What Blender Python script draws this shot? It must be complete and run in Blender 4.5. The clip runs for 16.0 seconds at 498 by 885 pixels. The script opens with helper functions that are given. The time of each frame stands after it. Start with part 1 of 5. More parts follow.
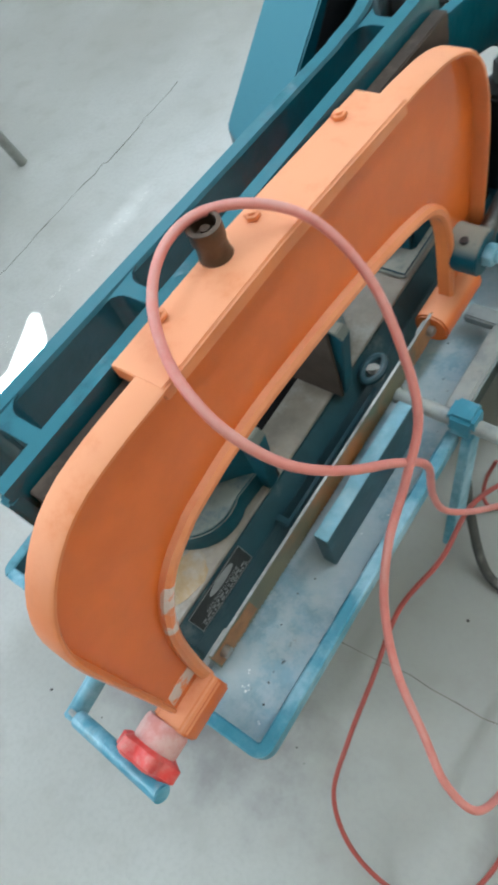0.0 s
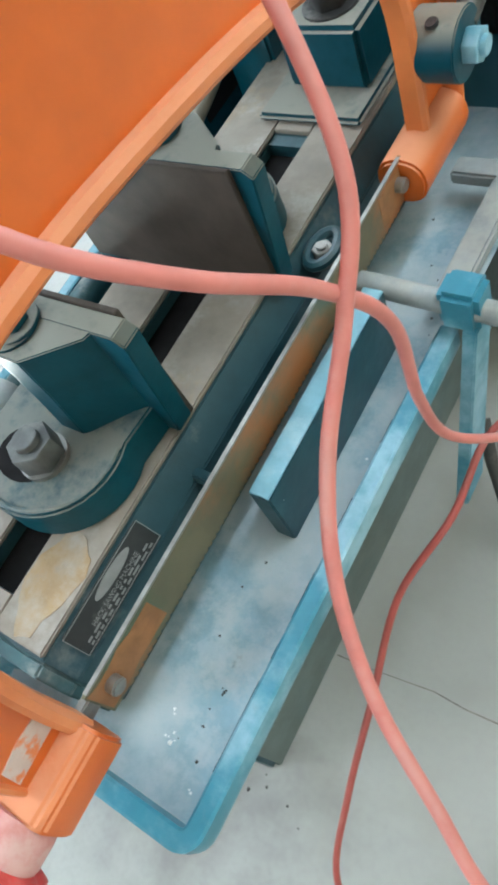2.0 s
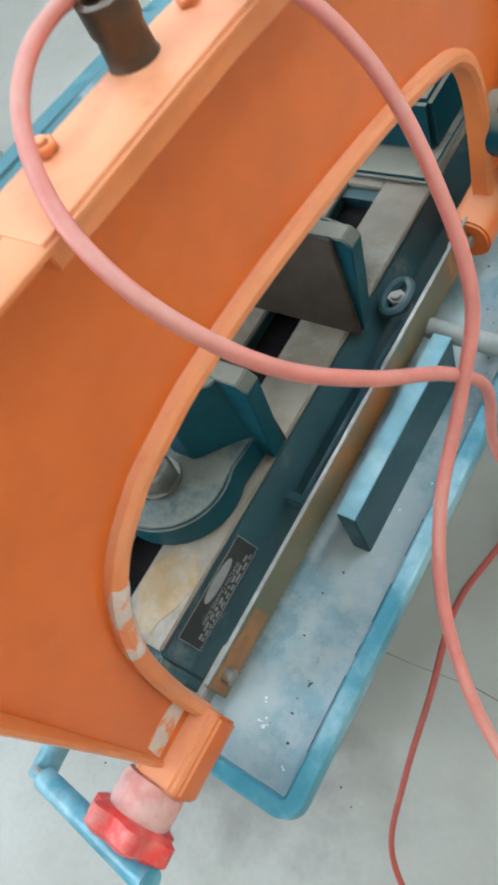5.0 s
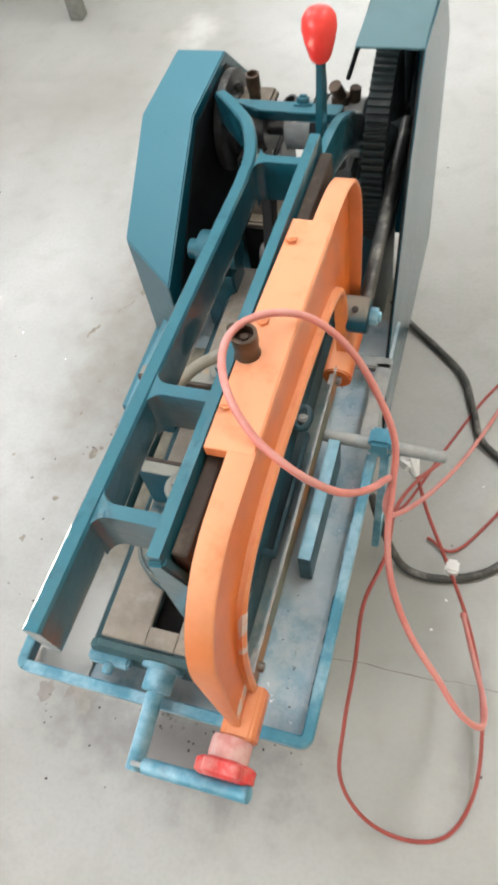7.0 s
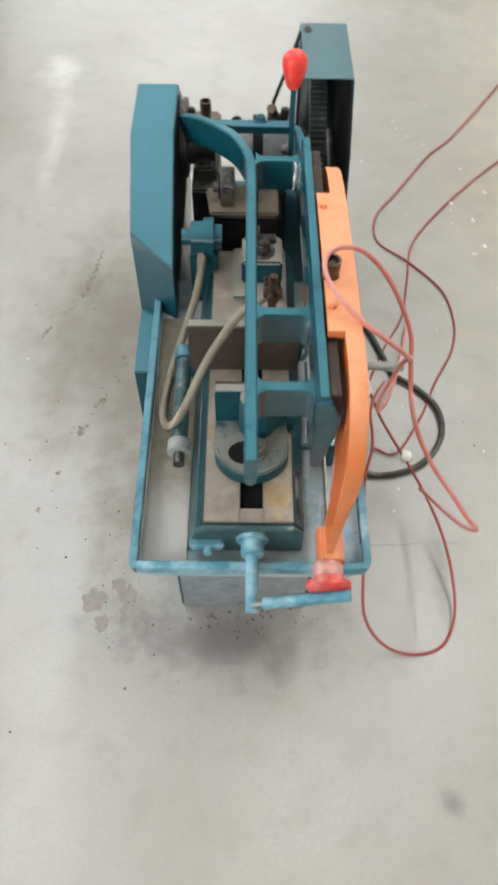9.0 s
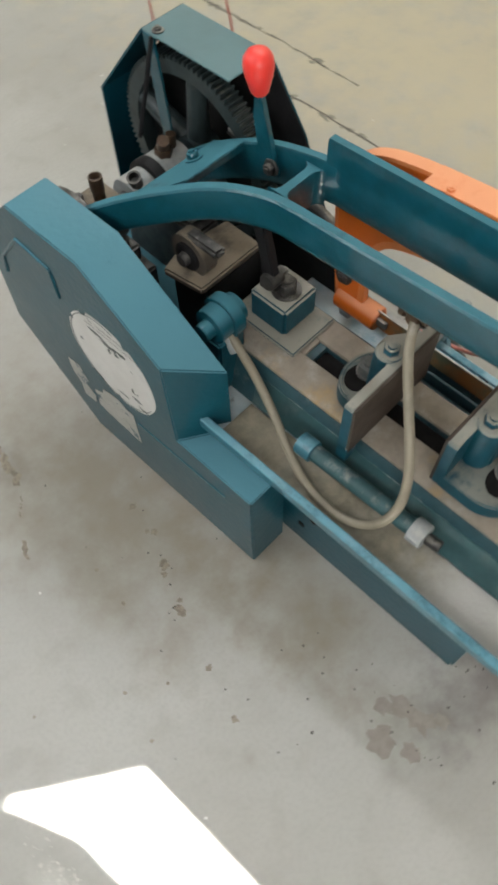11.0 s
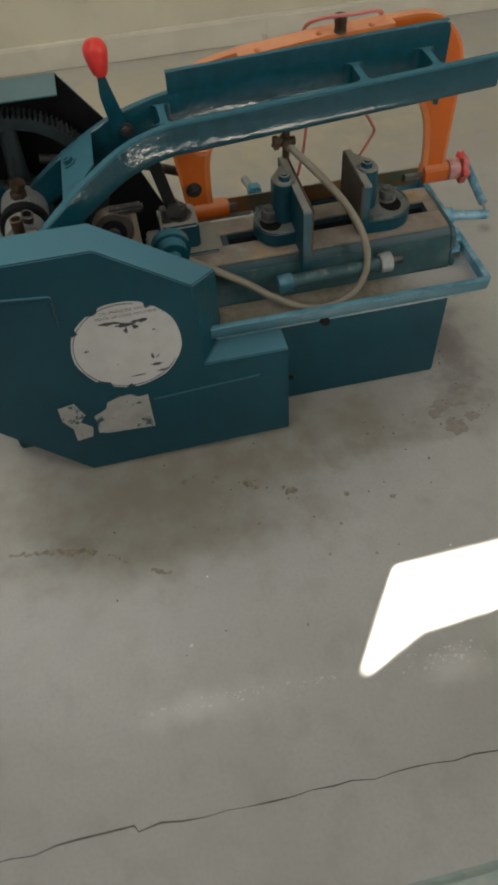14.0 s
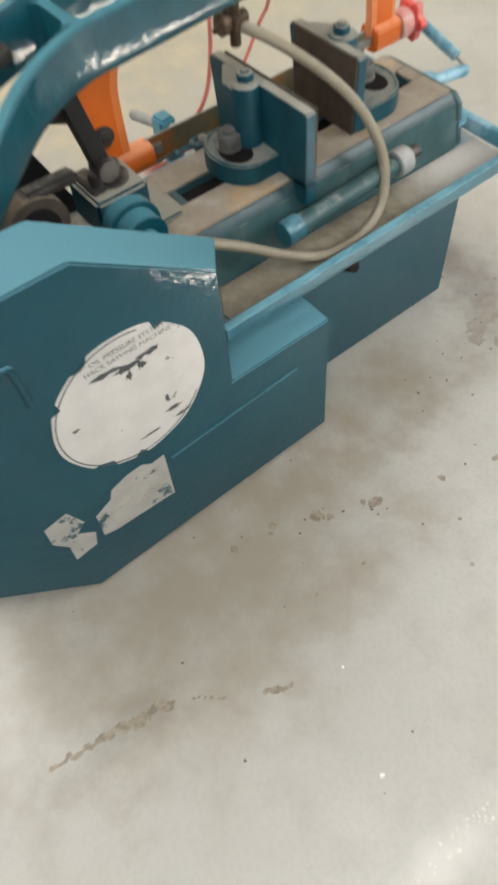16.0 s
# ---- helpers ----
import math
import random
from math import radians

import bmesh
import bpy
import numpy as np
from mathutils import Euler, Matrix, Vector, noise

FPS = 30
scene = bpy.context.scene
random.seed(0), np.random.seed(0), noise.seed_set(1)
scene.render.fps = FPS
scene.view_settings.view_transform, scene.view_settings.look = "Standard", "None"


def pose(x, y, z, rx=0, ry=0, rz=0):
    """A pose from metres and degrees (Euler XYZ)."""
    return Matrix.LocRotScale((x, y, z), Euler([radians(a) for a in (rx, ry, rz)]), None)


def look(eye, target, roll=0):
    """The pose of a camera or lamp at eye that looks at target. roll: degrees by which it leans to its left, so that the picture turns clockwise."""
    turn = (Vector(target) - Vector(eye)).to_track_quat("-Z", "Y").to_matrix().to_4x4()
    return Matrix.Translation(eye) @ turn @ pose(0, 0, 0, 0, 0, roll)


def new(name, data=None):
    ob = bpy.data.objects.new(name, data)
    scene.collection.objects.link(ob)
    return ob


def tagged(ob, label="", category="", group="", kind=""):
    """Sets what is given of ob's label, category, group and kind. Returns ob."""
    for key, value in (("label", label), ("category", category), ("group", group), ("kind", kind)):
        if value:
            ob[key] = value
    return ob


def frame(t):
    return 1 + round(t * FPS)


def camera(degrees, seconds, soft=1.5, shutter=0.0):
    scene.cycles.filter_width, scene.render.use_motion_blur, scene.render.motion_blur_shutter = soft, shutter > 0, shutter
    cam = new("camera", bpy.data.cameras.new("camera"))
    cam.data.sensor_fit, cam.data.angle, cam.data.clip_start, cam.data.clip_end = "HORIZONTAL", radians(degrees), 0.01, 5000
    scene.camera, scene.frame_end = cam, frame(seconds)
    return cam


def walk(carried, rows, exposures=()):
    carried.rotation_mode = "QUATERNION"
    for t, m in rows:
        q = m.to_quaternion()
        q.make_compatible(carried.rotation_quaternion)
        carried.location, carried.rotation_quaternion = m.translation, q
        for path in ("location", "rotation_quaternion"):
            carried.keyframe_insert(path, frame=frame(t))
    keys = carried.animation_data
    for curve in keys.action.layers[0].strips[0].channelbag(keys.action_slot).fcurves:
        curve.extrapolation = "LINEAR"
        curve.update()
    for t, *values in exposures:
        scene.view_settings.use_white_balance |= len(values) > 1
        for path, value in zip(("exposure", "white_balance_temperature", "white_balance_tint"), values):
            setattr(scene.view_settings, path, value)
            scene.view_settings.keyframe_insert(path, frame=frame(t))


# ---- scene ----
cam = camera(38.0, 16.0, soft=3.3, shutter=0.4)
PATH = [
    (0, (0.352, 0.032, 0.931), (-0.586, 0.608, -0.738), -28.1),
    (0.5, (0.358, 0.011, 0.96), (-0.492, 0.718, -0.707), -22.6),
    (1, (0.368, -0.026, 0.919), (-0.58, 0.746, -0.664), -19.3),
    (1.5, (0.358, 0.056, 0.749), (-0.579, 0.716, -0.891), -26.3),
    (2, (0.331, 0.085, 0.684), (-0.682, 0.68, -0.934), -34.7),
    (2.5, (0.318, 0.087, 0.665), (-0.702, 0.659, -0.958), -37.0),
    (3, (0.313, 0.085, 0.658), (-0.699, 0.652, -0.971), -35.7),
    (3.5, (0.322, 0.081, 0.683), (-0.673, 0.683, -0.944), -33.5),
    (4, (0.326, 0.07, 0.706), (-0.655, 0.675, -0.928), -32.8),
    (4.5, (0.324, 0.052, 0.737), (-0.654, 0.687, -0.888), -31.8),
    (5, (0.312, 0.056, 0.771), (-0.706, 0.627, -0.853), -34.5),
    (7.5, (0.248, -0.199, 1.189), (-0.196, 0.822, -0.472), -11.1),
    (8, (0.239, -0.313, 1.273), (-0.229, 0.783, -0.333), -9.3),
    (8.5, (0.151, -0.376, 1.288), (-0.116, 0.805, -0.303), -2.9),
    (9, (-0.008, -0.408, 1.255), (0.007, 0.674, -0.428), 1.2),
    (9.5, (-0.122, -0.282, 1.206), (0.066, 0.762, -0.49), -1.0),
    (10, (-0.249, -0.117, 1.184), (0.091, 0.769, -0.577), 0.8),
    (12.5, (-0.845, 0.33, 1.173), (0.214, 0.528, -0.512), -4.6),
    (13, (-0.947, 0.435, 1.171), (0.172, 0.484, -0.487), -1.2),
    (13.5, (-1.018, 0.511, 1.173), (0.139, 0.499, -0.458), -6.7),
    (14, (-1.101, 0.633, 1.156), (0.112, 0.419, -0.42), -3.4),
    (14.5, (-0.98, 0.732, 1.177), (0.234, 0.441, -0.385), -3.0),
    (15, (-0.894, 0.801, 1.153), (0.34, 0.369, -0.359), -0.3),
    (15.5, (-0.787, 0.878, 1.074), (0.282, 0.294, -0.512), -6.4),
    (16, (-0.654, 0.834, 0.903), (0.271, 0.211, -0.757), -5.4),
]
EXPOSURE = [(0, 5.42, 5500, 2), (0.5, 5.54, 5400, 2), (1, 5.59, 5800, 5), (1.5, 5.34, 5000, 0), (2, 5.89, 5500, 1), (2.5, 5.94, 5400, 1), (3, 5.84, 5300, 0), (3.5, 5.94, 5400, 0), (4, 5.91, 5600, 1), (4.5, 5.99, 5700, 1), (5, 5.73, 5600, 2), (7.5, 5.70, 6400, 12), (8.5, 5.47, 6400, 12), (10, 5.54, 6300, 9), (12.5, 4.23, 6900, 10), (13, 4.18, 6900, 9), (14, 4.13, 6800, 9), (14.5, 4.82, 6500, 8), (15, 5.45, 6300, 10), (15.5, 5.55, 6400, 10), (16, 5.55, 6700, 11)]
walk(cam, [(t, look(eye, target, roll)) for t, eye, target, roll in PATH], EXPOSURE)

# ---- light ----
SUN_ELEVATION, SUN_AZIMUTH = 55.0, 270.0   # the sun stands over -x
world = bpy.data.worlds.new("sky")
scene.world = world
world.use_nodes = True
wn = world.node_tree
sky = wn.nodes.new("ShaderNodeTexSky")
sky.sky_type = "NISHITA"
sky.sun_disc = False
sky.sun_elevation, sky.sun_rotation = radians(SUN_ELEVATION), radians(SUN_AZIMUTH)
wn.links.new(sky.outputs[0], wn.nodes["Background"].inputs[0])
wn.nodes["Background"].inputs[1].default_value = 0.05
SUN_WAY = Vector((math.cos(radians(SUN_ELEVATION)), 0.0, -math.sin(radians(SUN_ELEVATION))))
sun = new("sun", bpy.data.lights.new("sun", "SUN"))
sun.data.energy, sun.data.angle, sun.data.color = 5.0, radians(0.5), (1.0, 0.96, 0.90)
sun.rotation_euler = SUN_WAY.to_track_quat("-Z", "Y").to_euler()


def window_light(name, place, target, w, h, watts, colour):
    """An area lamp that stands in for daylight, in an unseen window or ceiling opening."""
    lamp = new(name, bpy.data.lights.new(name, "AREA"))
    lamp.data.shape, lamp.data.size, lamp.data.size_y = "RECTANGLE", w, h
    lamp.data.energy, lamp.data.color = watts, colour
    lamp.matrix_world = look(place, target)
    return lamp


# main overhead lamp: source unseen, direction taken from the machine's shadow
window_light("unseen_overhead_lamp", (1.16, 1.95, 3.19), (1.16, 1.95, 0.0), 0.36, 3.0, 1.24, (0.98, 0.99, 1.0))
# second overhead lamp, added to brighten the western floor
window_light("unseen_overhead_lamp", (-1.1, 1.2, 3.19), (-1.1, 1.2, 0.0), 0.36, 3.4, 0.62, (0.98, 0.99, 1.0))
window_light("daylight_back", (-0.6, 5.46, 1.75), (-0.6, 0.0, 1.75), 2.5, 1.6, 0.8, (0.98, 0.99, 1.0))
# added fill from the front, where no window is known
window_light("front_fill_lamp", (-0.8, -3.46, 1.75), (-0.8, 0.0, 1.75), 2.3, 1.4, 0.32, (1.0, 0.99, 0.97))
window_light("daylight_west", (-2.13, -1.75, 1.8), (0.0, -1.75, 1.8), 1.6, 1.5, 1.84, (1.0, 0.99, 0.97))
window_light("daylight_side", (-2.13, 2.0, 2.2), (0.0, 2.0, 2.2), 2.0, 1.4, 0.96, (0.98, 0.99, 1.0))


# ---- materials ----
def material(name, colour, rough=0.5, metal=0.0, grain=0.0, grain_scale=60.0, bump=0.0, bump_scale=120.0,
             tints=(), dust=0.0, dust_or_lit_colour=(0.42, 0.4, 0.36), rough_var=0.1, coat=0.0, relief=0.0, relief_scale=30.0, spec=0.5, coat_rough=0.07, fade=None):
    """A procedural surface. tints: (colour, noise scale, threshold, softness, amount) layers of stain or wear;
    dust: how much settled dust, and in the teal and orange paints also painted light from above, lies on faces that
    look upwards; fade: (y0, y1, colour) a paler layer that thins out from y0 to y1."""
    m = bpy.data.materials.new(name)
    m.use_nodes = True
    nt = m.node_tree
    n, l = nt.nodes, nt.links
    bsdf = n["Principled BSDF"]
    geo = n.new("ShaderNodeNewGeometry")
    tc = n.new("ShaderNodeTexCoord")

    def noise_tex(scale, detail=5.0, rough_n=0.6):
        t = n.new("ShaderNodeTexNoise")
        t.inputs["Scale"].default_value, t.inputs["Detail"].default_value = scale, detail
        t.inputs["Roughness"].default_value = rough_n
        l.new(tc.outputs["Object"], t.inputs["Vector"])
        return t.outputs["Fac"]

    def ramp(value, a, b):
        t = n.new("ShaderNodeMapRange")
        t.interpolation_type = "SMOOTHSTEP"
        t.inputs["From Min"].default_value, t.inputs["From Max"].default_value = a, b
        l.new(value, t.inputs["Value"])
        return t.outputs["Result"]

    def mul(a, b):
        t = n.new("ShaderNodeMath")
        t.operation = "MULTIPLY"
        for socket, v in zip(t.inputs, (a, b)):
            if isinstance(v, float):
                socket.default_value = v
            else:
                l.new(v, socket)
        return t.outputs[0]

    def mix(a, b, fac):
        t = n.new("ShaderNodeMix")
        t.data_type = "RGBA"
        for socket, v in ((t.inputs[6], a), (t.inputs[7], b)):
            if isinstance(v, tuple):
                socket.default_value = (*v, 1)
            else:
                l.new(v, socket)
        if isinstance(fac, float):
            t.inputs[0].default_value = fac
        else:
            l.new(fac, t.inputs[0])
        return t.outputs[2]

    col = colour
    if grain:
        dark = tuple(c * (1 - grain) for c in colour)
        light = tuple(min(1.0, c * (1 + grain)) for c in colour)
        col = mix(dark, light, ramp(noise_tex(grain_scale), 0.3, 0.7))
        col = mix(col, dark, mul(ramp(noise_tex(grain_scale * 0.13), 0.45, 0.75), 0.5))
    for tint, scale, at, soft, amount in tints:
        col = mix(col, tint, mul(ramp(noise_tex(scale, 8.0, 0.65), at, at + soft), amount))
    if fade:
        place = n.new("ShaderNodeSeparateXYZ")
        l.new(tc.outputs["Object"], place.inputs[0])
        uneven = n.new("ShaderNodeMath")
        uneven.operation = "MULTIPLY_ADD"
        l.new(noise_tex(20.0, 4.0, 0.6), uneven.inputs[0])
        uneven.inputs[1].default_value = 0.16
        l.new(place.outputs[1], uneven.inputs[2])
        col = mix(fade[2], col, ramp(uneven.outputs[0], fade[0] + 0.08, fade[1] + 0.08))
    rough_value = None
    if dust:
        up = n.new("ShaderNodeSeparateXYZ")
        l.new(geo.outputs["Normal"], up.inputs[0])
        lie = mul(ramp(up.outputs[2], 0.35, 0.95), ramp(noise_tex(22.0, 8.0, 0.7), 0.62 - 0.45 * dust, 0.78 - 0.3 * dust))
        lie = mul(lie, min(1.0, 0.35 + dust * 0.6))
        col = mix(col, dust_or_lit_colour, lie)
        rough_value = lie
    if isinstance(col, tuple):
        bsdf.inputs["Base Color"].default_value = (*col, 1)
    else:
        l.new(col, bsdf.inputs["Base Color"])
    r = n.new("ShaderNodeMapRange")
    r.inputs["To Min"].default_value, r.inputs["To Max"].default_value = max(0.03, rough - rough_var), min(1.0, rough + rough_var)
    l.new(noise_tex(grain_scale * 0.4 + 3.0), r.inputs["Value"])
    rr = r.outputs["Result"]
    if rough_value is not None:
        t = n.new("ShaderNodeMix")
        l.new(rough_value, t.inputs[0])
        l.new(rr, t.inputs[2])
        t.inputs[3].default_value = 0.85
        rr = t.outputs[0]
    l.new(rr, bsdf.inputs["Roughness"])
    bsdf.inputs["Metallic"].default_value = metal
    bsdf.inputs["Coat Weight"].default_value = coat
    if coat and rough_value is not None:   # the layer on upward faces dulls the gloss
        bare = n.new("ShaderNodeMapRange")
        bare.inputs["To Min"].default_value, bare.inputs["To Max"].default_value = coat, coat * 0.1
        l.new(rough_value, bare.inputs["Value"])
        l.new(bare.outputs["Result"], bsdf.inputs["Coat Weight"])
    bsdf.inputs["Coat Roughness"].default_value = coat_rough
    bsdf.inputs["Specular IOR Level"].default_value = spec
    last = None
    for strength, scale, depth in ((relief, relief_scale, 0.006), (bump, bump_scale, 0.002)):
        if strength:
            b = n.new("ShaderNodeBump")
            b.inputs["Strength"].default_value, b.inputs["Distance"].default_value = strength, depth
            l.new(noise_tex(scale, 3.0, 0.5), b.inputs["Height"])
            if last is not None:
                l.new(last, b.inputs["Normal"])
            last = b.outputs[0]
    if last is not None:
        l.new(last, bsdf.inputs["Normal"])
        l.new(last, bsdf.inputs["Coat Normal"])
    return m


# upward faces paler: thin dust and light from above, both put into the colour
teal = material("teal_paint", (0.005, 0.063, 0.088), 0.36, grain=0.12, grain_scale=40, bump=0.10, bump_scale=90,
                tints=(((0.010, 0.088, 0.125), 9.0, 0.55, 0.25, 0.4),), dust=1.0, dust_or_lit_colour=(0.048, 0.165, 0.208), coat=1.0, coat_rough=0.03,
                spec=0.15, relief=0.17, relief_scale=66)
# sheet tops likewise carry dust and painted top light
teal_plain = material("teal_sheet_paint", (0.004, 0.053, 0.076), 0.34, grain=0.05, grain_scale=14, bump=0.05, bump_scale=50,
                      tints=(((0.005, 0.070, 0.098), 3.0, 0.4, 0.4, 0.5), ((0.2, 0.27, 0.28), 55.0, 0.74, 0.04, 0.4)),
                      dust=1.25, dust_or_lit_colour=(0.085, 0.215, 0.27), coat=0.6, coat_rough=0.04, spec=0.06, relief=0.12, relief_scale=90)
teal_edge = material("pale_teal_crease", (0.03, 0.13, 0.17), 0.4, grain=0.1)
teal_dusty = material("dusty_teal_paint", (0.007, 0.056, 0.080), 0.42, grain=0.15, grain_scale=45, bump=0.15, bump_scale=110, spec=0.25,
                      tints=(((0.16, 0.18, 0.17), 14.0, 0.66, 0.15, 0.25),), dust=1.0, dust_or_lit_colour=(0.28, 0.27, 0.23))
jaw_paint = material("patchy_dusty_teal_paint", (0.008, 0.062, 0.086), 0.42, grain=0.15, grain_scale=45, bump=0.15, bump_scale=110, spec=0.25,
                     tints=(((0.16, 0.18, 0.17), 14.0, 0.62, 0.15, 0.3),), dust=0.72, dust_or_lit_colour=(0.235, 0.23, 0.195))
# dusty bed paint, paler for window light put into its colour
bed_side_paint = material("lit_dusty_bed_paint", (0.028, 0.080, 0.088), 0.5, grain=0.18, grain_scale=40, bump=0.15, bump_scale=110,
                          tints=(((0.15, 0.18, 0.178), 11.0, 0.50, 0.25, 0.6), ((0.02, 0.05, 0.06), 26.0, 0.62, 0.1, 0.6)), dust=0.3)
# teal greyed and paled for the sky reflected in the guard's top
guard_paint = material("sky_paled_teal_paint", (0.07, 0.155, 0.175), 0.4, grain=0.1, grain_scale=12, bump=0.06, tints=(((0.12, 0.21, 0.225), 5.0, 0.45, 0.3, 0.6),), coat=0.3)
# chipped blue paint darkened for the shade on the stop's face
stop_face = material("shaded_chipped_blue_paint", (0.014, 0.060, 0.080), 0.42, grain=0.15, grain_scale=45, bump=0.12,
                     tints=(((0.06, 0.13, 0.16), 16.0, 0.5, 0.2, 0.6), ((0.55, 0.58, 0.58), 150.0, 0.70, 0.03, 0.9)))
tray_paint = material("tray_paint", (0.24, 0.36, 0.42), 0.5, grain=0.2, grain_scale=30, bump=0.2, bump_scale=130,
                      tints=(((0.41, 0.475, 0.50), 11.0, 0.36, 0.2, 0.9), ((0.13, 0.27, 0.37), 17.0, 0.575, 0.09, 0.65), ((0.51, 0.56, 0.58), 34.0, 0.5, 0.15, 0.5), ((0.10, 0.11, 0.10), 45.0, 0.66, 0.06, 0.6)),
                      dust=0.4, dust_or_lit_colour=(0.48, 0.51, 0.51))
bed_paint = material("bed_paint", (0.018, 0.057, 0.070), 0.42, grain=0.15, grain_scale=45, bump=0.15, bump_scale=110,
                     tints=(((0.20, 0.21, 0.2), 20.0, 0.6, 0.15, 0.5),), dust=0.08)
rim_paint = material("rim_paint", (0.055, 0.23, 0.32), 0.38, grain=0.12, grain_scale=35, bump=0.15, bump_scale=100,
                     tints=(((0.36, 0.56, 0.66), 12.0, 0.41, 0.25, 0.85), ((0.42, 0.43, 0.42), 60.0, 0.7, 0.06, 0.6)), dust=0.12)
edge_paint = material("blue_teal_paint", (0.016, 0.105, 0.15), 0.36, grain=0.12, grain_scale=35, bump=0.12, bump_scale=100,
                      tints=(((0.08, 0.22, 0.28), 14.0, 0.55, 0.25, 0.4),), dust=0.7, dust_or_lit_colour=(0.13, 0.31, 0.38), coat=0.6)
# upward faces paler, for dust and for light from above
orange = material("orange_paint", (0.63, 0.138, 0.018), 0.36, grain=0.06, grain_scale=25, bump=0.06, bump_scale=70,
                  tints=(((0.58, 0.112, 0.013), 3.0, 0.4, 0.4, 0.5),), dust=0.9, dust_or_lit_colour=(0.74, 0.32, 0.17), coat=0.3, spec=0.3)
# paler copy of the orange: light on the edges put into the colour
orange_edge = material("lit_dusty_orange_edge", (0.66, 0.19, 0.05), 0.42, grain=0.08, grain_scale=30, bump=0.06, bump_scale=70,
                       tints=(((0.72, 0.33, 0.17), 7.0, 0.45, 0.3, 0.6),), dust=0.9, dust_or_lit_colour=(0.78, 0.35, 0.185), coat=0.2)
worn_white = material("paint_worn_to_primer", (0.60, 0.49, 0.45), 0.5, grain=0.1, grain_scale=50, tints=(((0.68, 0.20, 0.06), 45.0, 0.49, 0.08, 0.95),))
red_knob = material("red_paint", (0.62, 0.035, 0.03), 0.4, grain=0.1, tints=(((0.60, 0.27, 0.24), 25.0, 0.42, 0.3, 0.8),), dust=0.3,
                    dust_or_lit_colour=(0.62, 0.45, 0.42))
faded_red = material("faded_red_paint", (0.60, 0.24, 0.21), 0.5, grain=0.1, tints=(((0.62, 0.42, 0.39), 30.0, 0.42, 0.2, 0.8), ((0.55, 0.06, 0.05), 25.0, 0.6, 0.1, 0.7)))
red_ball = material("red_plastic", (0.78, 0.045, 0.035), 0.32, grain=0.05, dust=0.1, dust_or_lit_colour=(0.75, 0.25, 0.2))
bed_top = material("dusty_machined_iron", (0.245, 0.21, 0.17), 0.6, metal=0.0, grain=0.15, grain_scale=40, bump=0.15,
                   tints=(((0.38, 0.25, 0.1), 8.0, 0.56, 0.12, 0.6), ((0.16, 0.13, 0.11), 18.0, 0.6, 0.2, 0.5)), dust=0.3)
oily_iron = material("oily_brown_iron", (0.065, 0.054, 0.043), 0.5, grain=0.25, grain_scale=40, bump=0.25, tints=(((0.05, 0.045, 0.04), 12.0, 0.5, 0.2, 0.7),), dust=0.8, dust_or_lit_colour=(0.26, 0.215, 0.155))
# solid black that stands in for the shade inside slots and holes
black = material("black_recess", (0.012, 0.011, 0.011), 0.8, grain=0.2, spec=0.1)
black_paint = material("black_paint", (0.010, 0.010, 0.011), 0.55, grain=0.2, bump=0.1, dust=0.05, spec=0.2)
ochre = material("ochre_rust_stain", (0.32, 0.215, 0.105), 0.65, grain=0.15, grain_scale=60, tints=(((0.27, 0.22, 0.165), 30.0, 0.46, 0.2, 0.9),), dust=0.35)
rust = material("brown_rusty_steel", (0.060, 0.046, 0.037), 0.7, metal=0.0, spec=0.25, grain=0.15, grain_scale=50, bump=0.12,
                tints=(((0.085, 0.062, 0.045), 9.0, 0.48, 0.3, 0.6),), dust=0.3, dust_or_lit_colour=(0.17, 0.14, 0.11))
brass = material("oily_brass", (0.085, 0.055, 0.035), 0.42, metal=0.5, grain=0.3, bump=0.2, dust=0.2)
steel = material("dull_steel", (0.30, 0.29, 0.27), 0.38, metal=0.7, grain=0.2, grain_scale=80,
                 tints=(((0.1, 0.085, 0.07), 30.0, 0.55, 0.15, 0.6),), dust=0.3)
dark_steel = material("dark_oily_steel", (0.07, 0.068, 0.066), 0.42, metal=0.6, grain=0.25, bump=0.2, dust=0.35)
gear_paint = material("oily_grey_teal_gear_paint", (0.022, 0.034, 0.036), 0.48, grain=0.25, grain_scale=50, bump=0.2, tints=(((0.07, 0.068, 0.065), 30.0, 0.56, 0.15, 0.5),), dust=0.2, dust_or_lit_colour=(0.2, 0.19, 0.17))
grey_paint = material("grey_dusty_paint", (0.26, 0.28, 0.28), 0.55, grain=0.15, bump=0.15, dust=0.5,
                      tints=(((0.12, 0.13, 0.13), 25.0, 0.58, 0.15, 0.5),))
blade_steel = material("blade_steel", (0.15, 0.135, 0.08), 0.4, metal=0.25, grain=0.15, grain_scale=30,
                       tints=(((0.095, 0.135, 0.085), 9.0, 0.44, 0.2, 0.85), ((0.36, 0.13, 0.035), 5.0, 0.48, 0.14, 0.9)))
blade_rust = material("orange_rust", (0.31, 0.14, 0.05), 0.5, metal=0.15, grain=0.2, grain_scale=60, tints=(((0.20, 0.15, 0.07), 14.0, 0.5, 0.2, 0.6),))
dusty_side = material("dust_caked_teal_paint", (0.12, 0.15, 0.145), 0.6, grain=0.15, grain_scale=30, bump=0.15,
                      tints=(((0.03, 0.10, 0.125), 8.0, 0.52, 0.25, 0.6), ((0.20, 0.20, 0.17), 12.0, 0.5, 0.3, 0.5)))
